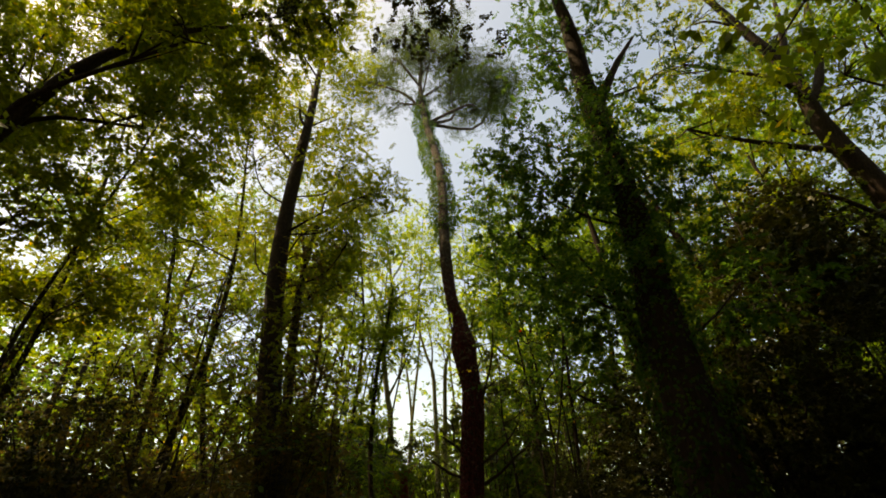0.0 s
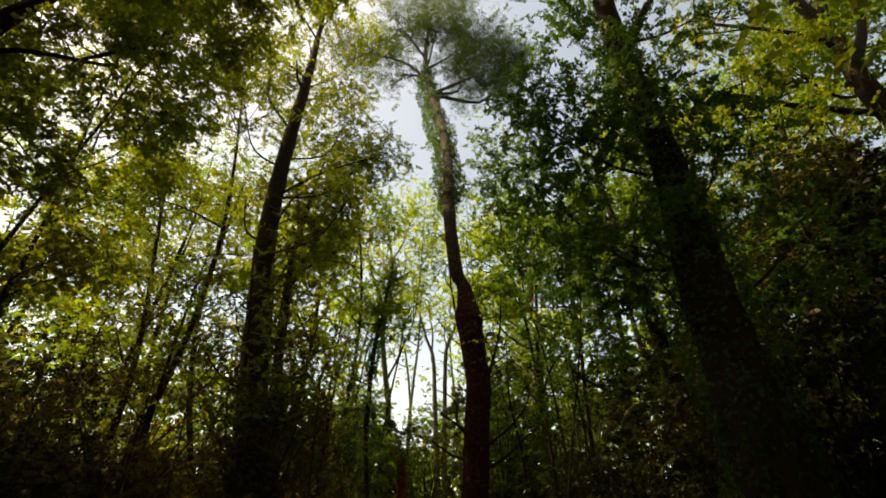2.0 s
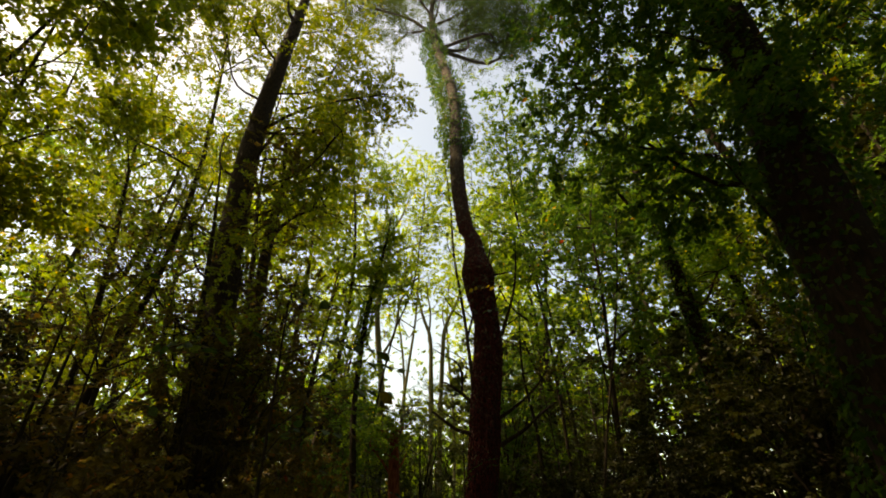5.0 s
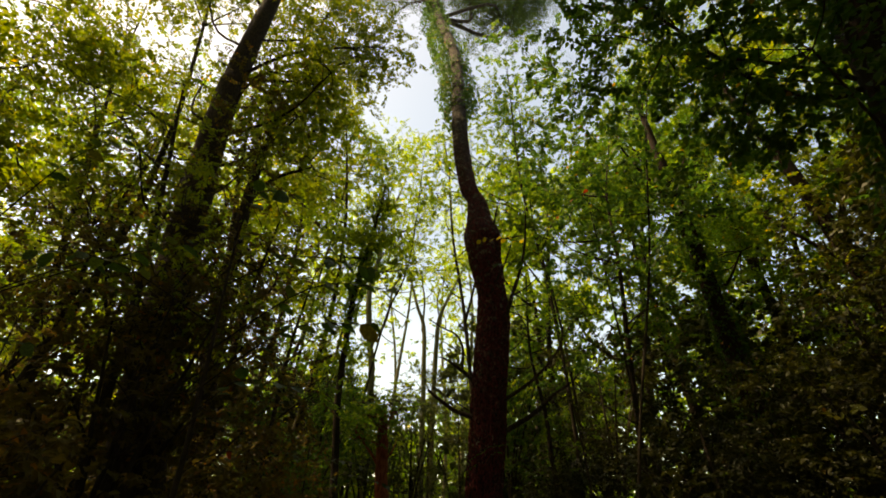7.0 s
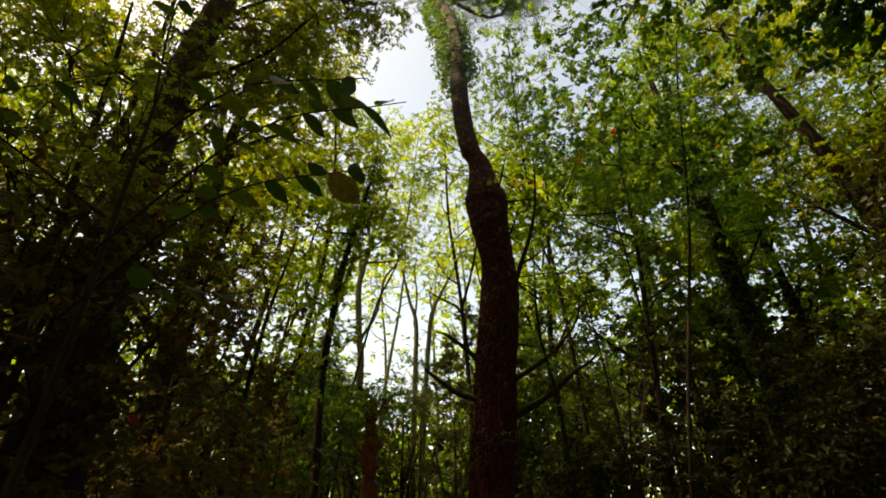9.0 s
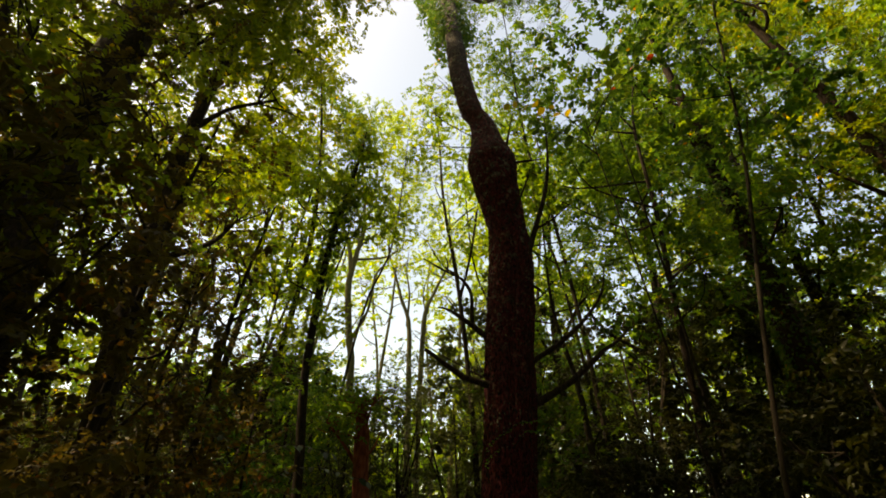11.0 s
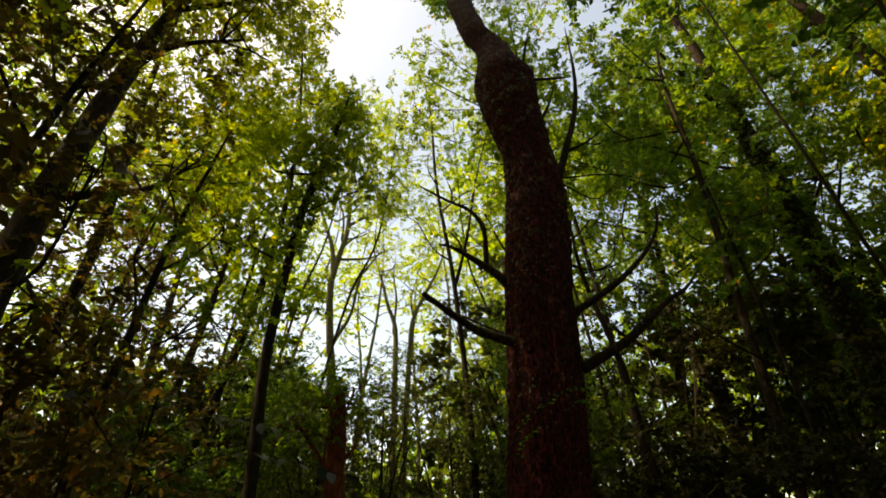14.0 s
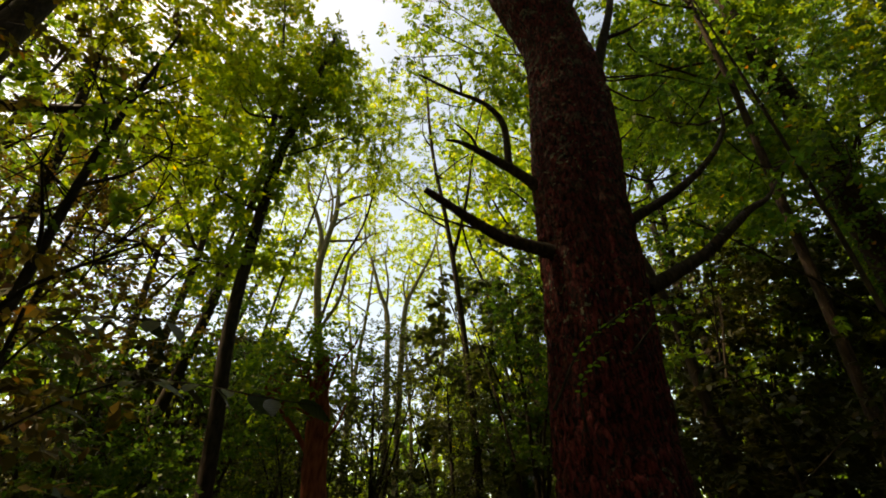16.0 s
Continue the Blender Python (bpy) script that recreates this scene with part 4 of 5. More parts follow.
# ---- shrubs of the understorey ----
def shrub(x, y, height, radius, leaf, seed, label, n=30, size=(0.07, 0.045), fine=True, name="shrub", stems=4, per_sub=22):
    rng = np.random.default_rng(seed)
    clumps = []
    for k in range(6):
        a = rng.uniform(0, 2 * math.pi)
        h = rng.uniform(0.35, 0.95)
        q = radius * rng.uniform(0.1, 0.6)
        clumps.append(((x + q * math.cos(a), y + q * math.sin(a), height * h), (radius * 0.55, radius * 0.55, height * 0.16), n // 6 + 2, per_sub))
    more = []
    for k in range(stems):
        a = rng.uniform(0, 2 * math.pi)
        e = (x + radius * 0.6 * math.cos(a), y + radius * 0.6 * math.sin(a), height * rng.uniform(0.7, 0.95))
        more.append(([(x, y, 0), (x + 0.25 * (e[0] - x), y + 0.25 * (e[1] - y), height * 0.45), e], [0.03, 0.022, 0.006]))
    return tree(name, label, "shrub", [(x, y, 0), (x + 0.05, y, height * 0.4), (x, y + 0.1, height * 0.9)], [0.045, 0.035, 0.01], clumps, leaf, BARK_THIN, seed, size, fine, 8 if abs(x) < 4 else 6, 0.24, 6,
                limbs=more, spread=0.22, lane=True, group="understorey shrubs", crown_name="foliage")


SHRUBS = [(-2.6, 7.4, 3.0, 0.9, LEAF_BROWN), (-4.2, 7.4, 3.4, 1.2, LEAF_BROWN), (-5.6, 7.2, 3.4, 1.3, LEAF_BROWN), (-0.75, 14.4, 3.7, 1.0, LEAF_HOLLY), (-1.8, 15.7, 3.9, 1.2, LEAF_HOLLY), (-3.2, 16.8, 5.0, 1.5, LEAF_HOLLY), (0.3, 15.0, 3.9, 1.1, LEAF_HOLLY), (-9.6, 11.2, 4.6, 1.8, LEAF_BROWN), (-7.2, 9.6, 3.6, 1.6, LEAF_BROWN), (-10.4, 8.2, 4.6, 1.8, LEAF_SHADED), (-5.4, 9.8, 3.0, 1.4, LEAF_BROWN), (-11.8, 12.6, 5.6, 2.0, LEAF_BROWN), (-8.0, 7.0, 3.8, 1.6, LEAF_SHADED), (-6.9, 6.2, 2.9, 1.2, LEAF_SHADED), (4.4, 6.8, 4.6, 1.5, LEAF_SHADED), (5.8, 6.2, 4.8, 1.6, LEAF_SHADED), (7.0, 6.9, 5.4, 1.7, LEAF_SHADED), (3.4, 7.6, 3.6, 1.2, LEAF_SHADED), (9.0, 6.6, 5.4, 1.8, LEAF_SHADED), (-2.9, 8.0, 3.1, 1.4, LEAF_BROWN), (-4.7, 8.0, 3.2, 1.4, LEAF_SHADED), (-2.5, 9.8, 2.3, 0.9, LEAF_BROWN), (-6.3, 8.0, 3.9, 1.6, LEAF_SHADED), (-3.2, 12.9, 3.2, 1.2, LEAF_DEEP), (-4.6, 12.8, 3.3, 1.4, LEAF_HOLLY),
          (-2.7, 14.5, 4.4, 1.3, LEAF_DEEP), (-0.4, 16.5, 4.6, 1.6, LEAF_HOLLY), (1.3, 14.6, 5.0, 1.4, LEAF_DEEP), (1.6, 17.5, 7.0, 1.8, LEAF_HOLLY), (-4.2, 17.5, 6.0, 1.8, LEAF_HOLLY), (-2.9, 19.5, 5.4, 1.5, LEAF_LIT),
          (-1.6, 26.5, 7.4, 2.2, LEAF_LIT), (-4.4, 27, 8.0, 2.2, LEAF_LIT), (1.8, 26, 8.6, 2.2, LEAF_LIT), (2.2, 8.4, 2.5, 1.1, LEAF_SHADED), (3.9, 8.8, 3.0, 1.3, LEAF_SHADED), (5.6, 8.0, 3.2, 1.4, LEAF_SHADED),
          (1.9, 11.0, 2.2, 0.9, LEAF_SHADED), (3.2, 13.6, 4.8, 1.6, LEAF_SHADED), (6.2, 11.0, 3.6, 1.5, LEAF_SHADED), (7.6, 8.6, 4.2, 1.7, LEAF_SHADED), (4.8, 5.4, 2.8, 1.2, LEAF_SHADED), (3.0, 10.4, 2.6, 1.1, LEAF_SHADED),
          (-6.6, 11.4, 3.0, 1.4, LEAF_BROWN), (-8.4, 9.8, 5.0, 1.8, LEAF_SHADED), (-5.6, 5.8, 2.4, 1.1, LEAF_SHADED), (-2.7, 6.4, 1.7, 0.8, LEAF_BROWN), (8.6, 12.5, 6.0, 2.0, LEAF_GREEN), (-8.6, 14.5, 6.0, 2.0, LEAF_OLIVE)]
SHRUB_LABELS = {"leaf_brown": "brownish half-bare shrub with withered leaves", "leaf_shaded": "dense shrub with leaves darkened for shade", "leaf_holly": "dull green small-leaved bush beside the ride", "leaf_deep": "deep green bushy shrub beside the ride", "leaf_green": "tall green hazel-like leafy shrub", "leaf_lit": "sunlight-tinted yellow-green bushy shrub", "leaf_olive": "tall olive-green leafy shrub"}
for k, (x, y, h, r, mat) in enumerate(SHRUBS):
    far = y > 15
    shrub(x, y, h, r, mat, 100 + k, SHRUB_LABELS[mat.name], 66 if not far else 48, (0.05, 0.034) if mat is LEAF_HOLLY else (0.115, 0.075) if far else (0.095, 0.058) if abs(x) > 4 else (0.07, 0.04), y < 9.0 and abs(x) < 3, per_sub=(5 if mat is LEAF_BROWN and y < 7.7 else 10 if mat is LEAF_BROWN else 15 if mat is LEAF_SHADED and x > 3 else 12 if y < 10.6 else 15) if not far else 14)

# ---- saplings and low branches along the ride ----
tree("hazel_sapling", "thin sapling with olive withering leaves and bare twigs", "tree", [(-3.1, 7.9, 0), (-3.05, 7.9, 2), (-3.2, 7.8, 4), (-3.4, 7.7, 5.6)], [0.05, 0.04, 0.03, 0.01],
     [((-2.7, 7.6, 3.7), (0.7, 0.7, 0.5), 18, 12), ((-3.4, 7.5, 4.5), (0.8, 0.7, 0.5), 18, 12), ((-3.9, 7.7, 3.9), (0.8, 0.7, 0.5), 18, 12), ((-3.0, 8.2, 5.2), (0.8, 0.7, 0.5), 16, 12), ((-4.2, 8.0, 5.4), (0.9, 0.8, 0.6), 18, 12), ((-2.6, 7.5, 2.8), (0.6, 0.5, 0.45), 16, 12), ((-2.2, 7.7, 3.4), (0.45, 0.45, 0.4), 12, 12), ((-3.1, 7.3, 3.2), (0.7, 0.5, 0.5), 18, 12)],
     LEAF_OLIVE, BARK_THIN, 41, (0.055, 0.038), True, 9, 0.26, 7, group="saplings", density=0.45, twig_count=16)
tree("hazel_sapling", "thin sapling with sparse brown leaves", "tree", [(-2.9, 9.6, 0), (-2.85, 9.6, 2), (-2.8, 9.5, 3.6), (-2.6, 9.4, 5.0)], [0.045, 0.035, 0.025, 0.01],
     [((-2.9, 9.2, 3.4), (0.6, 0.6, 0.45), 16, 11), ((-2.3, 9.4, 3.2), (0.5, 0.5, 0.4), 12, 11), ((-3.0, 9.3, 4.4), (0.7, 0.6, 0.5), 18, 12), ((-2.5, 9.6, 4.5), (0.6, 0.6, 0.45), 14, 12), ((-2.3, 9.5, 2.4), (0.6, 0.5, 0.35), 14, 11), ((-3.2, 8.8, 5.4), (0.6, 0.4, 0.6), 18, 12), ((-3.0, 8.7, 6.6), (0.7, 0.4, 0.6), 18, 12), ((-3.6, 8.8, 4.4), (0.6, 0.4, 0.5), 16, 12)],
     LEAF_BROWN, BARK_THIN, 42, (0.06, 0.04), True, 9, 0.24, 7, group="saplings", density=0.5, twig_count=18)
tree("hazel_sapling", "slender sapling with fresh green leaves", "tree", [(-2.7, 10.9, 0), (-2.6, 10.8, 2), (-2.5, 10.7, 3.6), (-2.3, 10.6, 4.8)], [0.045, 0.035, 0.025, 0.01],
     [((-2.6, 10.5, 3.3), (0.6, 0.5, 0.45), 14, 11), ((-2.0, 10.7, 2.9), (0.55, 0.5, 0.45), 16, 12), ((-2.7, 10.6, 4.2), (0.7, 0.6, 0.5), 18, 12), ((-2.2, 10.9, 3.9), (0.55, 0.5, 0.45), 14, 12)],
     LEAF_GREEN, BARK_THIN, 43, (0.065, 0.045), True, 9, 0.24, 7, group="saplings", density=0.2, twig_count=18)
tree("hazel_sapling", "leggy sapling with withered brown leaves and many twigs", "tree", [(-4.3, 13.2, 0), (-4.35, 13.2, 2), (-4.3, 13.1, 4), (-4.1, 13.0, 6.2)], [0.05, 0.04, 0.03, 0.01],
     [((-4.3, 12.9, 3.6), (0.7, 0.6, 0.5), 16, 11), ((-3.7, 12.9, 4.3), (0.6, 0.5, 0.5), 15, 11), ((-4.7, 13.0, 4.7), (0.7, 0.6, 0.5), 16, 11), ((-4.0, 12.9, 5.5), (0.7, 0.6, 0.5), 16, 11), ((-3.4, 13.0, 3.4), (0.5, 0.5, 0.4), 12, 10)],
     LEAF_BROWN, BARK_THIN, 48, (0.065, 0.045), False, 8, 0.25, 7, group="saplings", twig_count=14)
tree("hazel_sapling", "tall sapling with olive-brown leaves", "tree", [(-6.3, 11.0, 0), (-6.3, 11.0, 2.5), (-6.2, 10.9, 5), (-6.0, 10.9, 7.8)], [0.06, 0.05, 0.035, 0.01],
     [((-6.4, 10.7, 4.0), (0.9, 0.7, 0.6), 18, 11), ((-5.6, 10.8, 4.8), (0.8, 0.6, 0.6), 16, 11), ((-6.9, 10.8, 5.6), (0.9, 0.7, 0.6), 18, 11), ((-6.0, 10.7, 6.6), (0.9, 0.7, 0.6), 18, 11), ((-7.4, 10.9, 4.4), (0.8, 0.6, 0.6), 16, 11), ((-5.2, 10.8, 3.6), (0.6, 0.5, 0.5), 12, 10)],
     LEAF_BROWN, BARK_THIN, 49, (0.07, 0.048), False, 8, 0.25, 7, group="saplings", twig_count=14)
tree("maple_sapling", "tall maple sapling with broad green leaves", "tree", [(1.3, 8.65, 0), (1.62, 8.57, 2), (2.08, 8.48, 4), (2.4, 8.39, 6), (2.85, 8.3, 8)], [0.02, 0.016, 0.013, 0.010, 0.004],
     [((1.3, 8.6, 5.2), (0.8, 0.8, 0.6), 20, 12), ((2.2, 8.4, 4.4), (0.8, 0.8, 0.5), 18, 12), ((2.4, 8.5, 5.8), (0.8, 0.8, 0.6), 18, 12), ((1.2, 8.9, 6.8), (0.8, 0.8, 0.6), 18, 12), ((2.2, 8.9, 7.4), (0.9, 0.9, 0.7), 18, 12), ((1.5, 9.0, 8.6), (0.9, 0.9, 0.6), 16, 12), ((3.2, 8.5, 5.2), (0.8, 0.8, 0.6), 16, 12)],
     LEAF_DEEP, BARK_THIN, 44, (0.075, 0.06), True, 8, 0.28, 7, group="saplings", density=0.45)
tree("maple_sapling", "leaning maple sapling with broad green leaves", "tree", [(2.6, 10.7, 0), (2.6, 10.7, 2), (2.5, 10.6, 4), (2.3, 10.5, 6.4)], [0.025, 0.02, 0.016, 0.006],
     [((1.9, 10.7, 4.6), (0.7, 0.6, 0.5), 16, 12), ((2.9, 10.5, 4.0), (0.8, 0.7, 0.5), 16, 12), ((2.4, 10.6, 6.2), (0.9, 0.8, 0.6), 20, 12), ((3.4, 10.6, 5.4), (0.8, 0.8, 0.6), 16, 12), ((1.6, 10.9, 3.5), (0.5, 0.5, 0.4), 10, 12)],
     LEAF_DEEP, BARK_THIN, 45, (0.07, 0.052), True, 8, 0.28, 7, group="saplings", density=0.45)
tree("overhanging_tree", "tree with leafy twigs hanging over the ride", "tree", [(-1.6, -2.4, 0), (-1.5, -1.8, 4), (-1.1, -0.2, 7.4), (-0.7, 2.2, 8.8), (-0.3, 4.0, 8.9)], [0.16, 0.13, 0.09, 0.045, 0.015],
     [((-0.35, 4.0, 8.2), (0.45, 0.4, 0.3), 9, 6), ((0.15, 4.1, 8.3), (0.45, 0.4, 0.3), 8, 6), ((0.35, 4.2, 7.7), (0.18, 0.2, 0.25), 4, 5), ((-2.2, 3.9, 8.8), (0.8, 0.7, 0.4), 12, 6)],
     LEAF_SHADED, BARK_OAK, 46, (0.075, 0.055), True, 8, 0.25, 8, lane=False)

tree("young_tree", "thin dark stem leaning beside the pine", "tree", [(1.42, 11.0, 0), (1.42, 11.0, 1.7), (1.38, 11.0, 2.2), (1.34, 11.0, 2.8), (1.2, 11.1, 3.8), (1.25, 11.2, 5.2)], [0.045, 0.04, 0.036, 0.03, 0.02, 0.008],
     [((1.5, 11.0, 2.3), (0.35, 0.3, 0.25), 8, 7), ((1.3, 11.2, 5.0), (0.6, 0.5, 0.4), 10, 9), ((1.7, 11.2, 4.2), (0.5, 0.4, 0.35), 9, 8)], LEAF_GREEN, BARK_THIN, 47, (0.055, 0.035), True, 8, 0.2, 9, group="saplings", density=0.8)

near = np.random.default_rng(63)
HAZEL_LEAF = [leaf_mesh("hazel_leaf", 0.10, 0.06, HAZEL_BLADE), leaf_mesh("hazel_leaf", 0.11, 0.066, HAZEL_BLADE, 0.18, 0.1), leaf_mesh("hazel_leaf", 0.085, 0.05, HAZEL_BLADE, 0.05, 0.3)]
GLOSSY_LEAF = [leaf_mesh("glossy_leaf", 0.10, 0.045, GLOSSY_BLADE, 0.15), leaf_mesh("glossy_leaf", 0.085, 0.04, GLOSSY_BLADE, 0.08)]
RED_LEAF = [leaf_mesh("red_leaf", 0.06, 0.045, leaf_material("leaf_red", [(0.0, (0.28, 0.02, 0.01)), (0.9, (0.35, 0.05, 0.012))], 0.5, 0.4, 1.6))]
YELLOW_LEAF = [leaf_mesh("yellow_leaf", 0.075, 0.055, leaf_material("leaf_yellow", [(0.0, (0.30, 0.22, 0.015)), (0.9, (0.38, 0.26, 0.02))], 0.5, 0.5, 2.0))]


def twiggy_sapling(name, label, base, top, twigs, thick=0.022):
    root = new(name)
    root.location = base
    o = np.asarray(base, float)
    tagged(root, label, "sapling", "saplings")
    v, f = tube([base, tuple((np.array(base) + np.array(top)) / 2 + np.array([0.05, 0.03, 0])), top], [thick, 0.72 * thick, 0.28 * thick], 7, 14)
    part("stem", v - o, f, BARK_THIN, root)
    for points, meshes, count in twigs:
        leafy_twig(root, o, points, 0.005, meshes, count, near, BARK_THIN)
    return root


twiggy_sapling("hazel_sapling", "young hazel with broad leaves hanging over the path", (-1.75, 6.6, -0.05), (-1.6, 6.3, 2.9),
               [([(-1.62, 6.35, 2.1), (-1.0, 5.95, 2.33), (-0.53, 5.7, 2.22)], HAZEL_LEAF, 12), ([(-1.6, 6.32, 2.5), (-1.1, 5.95, 2.5), (-0.64, 5.72, 2.32)], HAZEL_LEAF, 12), ([(-1.65, 6.4, 1.9), (-1.1, 6.05, 2.15), (-0.6, 5.8, 2.1)], HAZEL_LEAF, 12),
                ([(-1.6, 6.3, 2.8), (-1.35, 5.9, 2.85), (-1.0, 5.6, 2.6)], HAZEL_LEAF, 9), ([(-1.65, 6.4, 1.7), (-1.4, 6.3, 1.95), (-1.0, 6.15, 1.9)], HAZEL_LEAF, 9), ([(-1.68, 6.5, 1.5), (-1.56, 6.7, 1.66), (-1.47, 6.9, 1.68)], RED_LEAF, 1),
                ([(-1.66, 6.4, 2.3), (-2.0, 6.0, 2.45), (-2.3, 5.8, 2.4)], HAZEL_LEAF, 9)])
twiggy_sapling("laurel_sapling", "low glossy-leaved sapling reaching into the path", (-1.95, 10.0, -0.05), (-1.8, 9.9, 2.1),
               [([(-1.85, 9.92, 1.6), (-1.3, 9.68, 1.78), (-0.68, 9.32, 1.63)], GLOSSY_LEAF, 15), ([(-1.82, 9.9, 1.8), (-1.45, 9.6, 1.92), (-1.0, 9.35, 1.82)], GLOSSY_LEAF, 11), ([(-1.88, 9.95, 1.3), (-1.4, 9.7, 1.5), (-0.95, 9.5, 1.42)], GLOSSY_LEAF, 12),
                ([(-1.85, 9.92, 1.75), (-1.9, 9.5, 1.95), (-1.75, 9.2, 1.9)], GLOSSY_LEAF, 10), ([(-1.88, 9.95, 1.2), (-1.6, 9.5, 1.4), (-1.35, 9.2, 1.38)], GLOSSY_LEAF, 11)])
twiggy_sapling("maple_sapling", "slender sapling with a few yellow leaves", (1.25, 8.6, -0.05), (0.75, 8.35, 4.1),
               [([(0.78, 8.36, 3.95), (0.45, 8.2, 4.05), (0.02, 8.08, 3.95)], YELLOW_LEAF, 8), ([(0.8, 8.38, 3.8), (0.5, 8.15, 3.75), (0.2, 8.0, 3.6)], HAZEL_LEAF, 8), ([(0.8, 8.38, 4.0), (0.9, 8.1, 4.3), (0.8, 7.9, 4.4)], HAZEL_LEAF, 9), ([(0.76, 8.35, 4.05), (1.05, 8.25, 4.5), (1.45, 8.2, 4.85)], RED_LEAF, 3)], 0.010)

twiggy_sapling("hazel_sapling", "hazel with one long thin bough reaching over brown shrubs", (-3.2, 6.5, -0.05), (-3.05, 6.3, 2.9),
               [([(-3.1, 6.35, 2.3), (-2.3, 6.15, 2.52), (-1.25, 5.95, 2.64)], HAZEL_LEAF, 9), ([(-2.9, 6.3, 2.35), (-2.4, 6.35, 2.62), (-1.9, 6.45, 2.9)], HAZEL_LEAF, 9), ([(-3.08, 6.3, 2.8), (-2.6, 6.1, 3.2), (-2.2, 6.0, 3.3)], HAZEL_LEAF, 10),
                ([(-3.1, 6.4, 2.0), (-2.7, 6.2, 2.1), (-2.3, 6.1, 2.05)], HAZEL_LEAF, 8), ([(-3.08, 6.35, 2.6), (-3.3, 6.2, 3.0), (-3.4, 6.1, 3.2)], HAZEL_LEAF, 8)], 0.018)
twiggy_sapling("laurel_sapling", "low sapling with pale glossy leaves by the pine", (1.35, 10.45, -0.05), (1.2, 10.35, 2.1),
               [([(1.25, 10.4, 1.9), (1.05, 10.3, 2.1), (0.85, 10.25, 2.05)], GLOSSY_LEAF, 5), ([(1.27, 10.4, 1.6), (1.5, 10.2, 1.8), (1.75, 10.1, 1.78)], GLOSSY_LEAF, 6), ([(1.3, 10.42, 1.4), (1.1, 10.2, 1.55), (0.98, 10.0, 1.5)], GLOSSY_LEAF, 6)], 0.012)

stems = np.random.default_rng(21)
for k in range(15):
    side = -1 if k % 3 == 1 else 1
    y = stems.uniform(12.5, 25)
    x = -1.4 + side * stems.uniform(1.9 if side > 0 else 4.6, 9.5) + (0.8 if side > 0 else 0)
    h = stems.uniform(5, 9)
    tree("sapling_pole", "bare straight pole-thin sapling with small leafy top", "tree", [(x, y, 0), (x + stems.normal(0, 0.15), y, h * 0.3), (x + stems.normal(0, 0.25), y, h * 0.6), (x + stems.normal(0, 0.4), y, h)], [0.04, 0.034, 0.025, 0.008],
         [((x, y, h * 0.75), (0.7, 0.7, 0.5), 9, 9), ((x + stems.normal(0, 0.4), y, h * 0.95), (0.7, 0.7, 0.5), 9, 9)],
         (LEAF_GREEN, LEAF_LIT, LEAF_OLIVE)[k % 3], BARK_THIN, 500 + k, (0.10, 0.07), False, 8, 0.3, 5, group="sapling poles")

# ---- the wood around ----
def wood_tree(x, y, height, low, radius, trunk_r, leaf, bark, seed, label, far, density=1.0, lane=True):
    rng = np.random.default_rng(seed)
    lx, ly = rng.normal(0, 0.03, 2)
    bend = rng.uniform(0.25, 0.6)
    line = [(x + lx * h + bend * math.sin(h * 0.35 + seed) - bend * math.sin(seed), y + ly * h + 0.12 * math.sin(h * 0.6 + seed), h) for h in (0, height * 0.15, height * 0.3, height * 0.45, height * 0.6, height * 0.78, height * 0.95)]
    clumps = []
    for k in range(11 if not far else 9):
        h = rng.uniform(low, height)
        a = rng.uniform(0, 2 * math.pi)
        q = radius * rng.uniform(0.15, 0.8) * (1.1 - 0.5 * abs(h - (low + height) / 2) / (height - low))
        clumps.append(((x + lx * h + q * math.cos(a), y + ly * h + q * math.sin(a), h), (radius * 0.42, radius * 0.42, radius * 0.28), 15, 15 if not far else 6))
    return tree("woodland_tree", label, "tree", line, [trunk_r, trunk_r * 0.9, trunk_r * 0.8, trunk_r * 0.65, trunk_r * 0.5, trunk_r * 0.3, 0.02], clumps, leaf, bark, seed, (0.115, 0.08) if not far else (0.22, 0.16), False,
                7, 0.3 if not far else 0.5, 7, spread=0.3 if not far else 0.5, group="woodland trees", density=density, lane=lane, ivy=None if far else (0.6, height * 0.6, 0.22, 420, leaf))


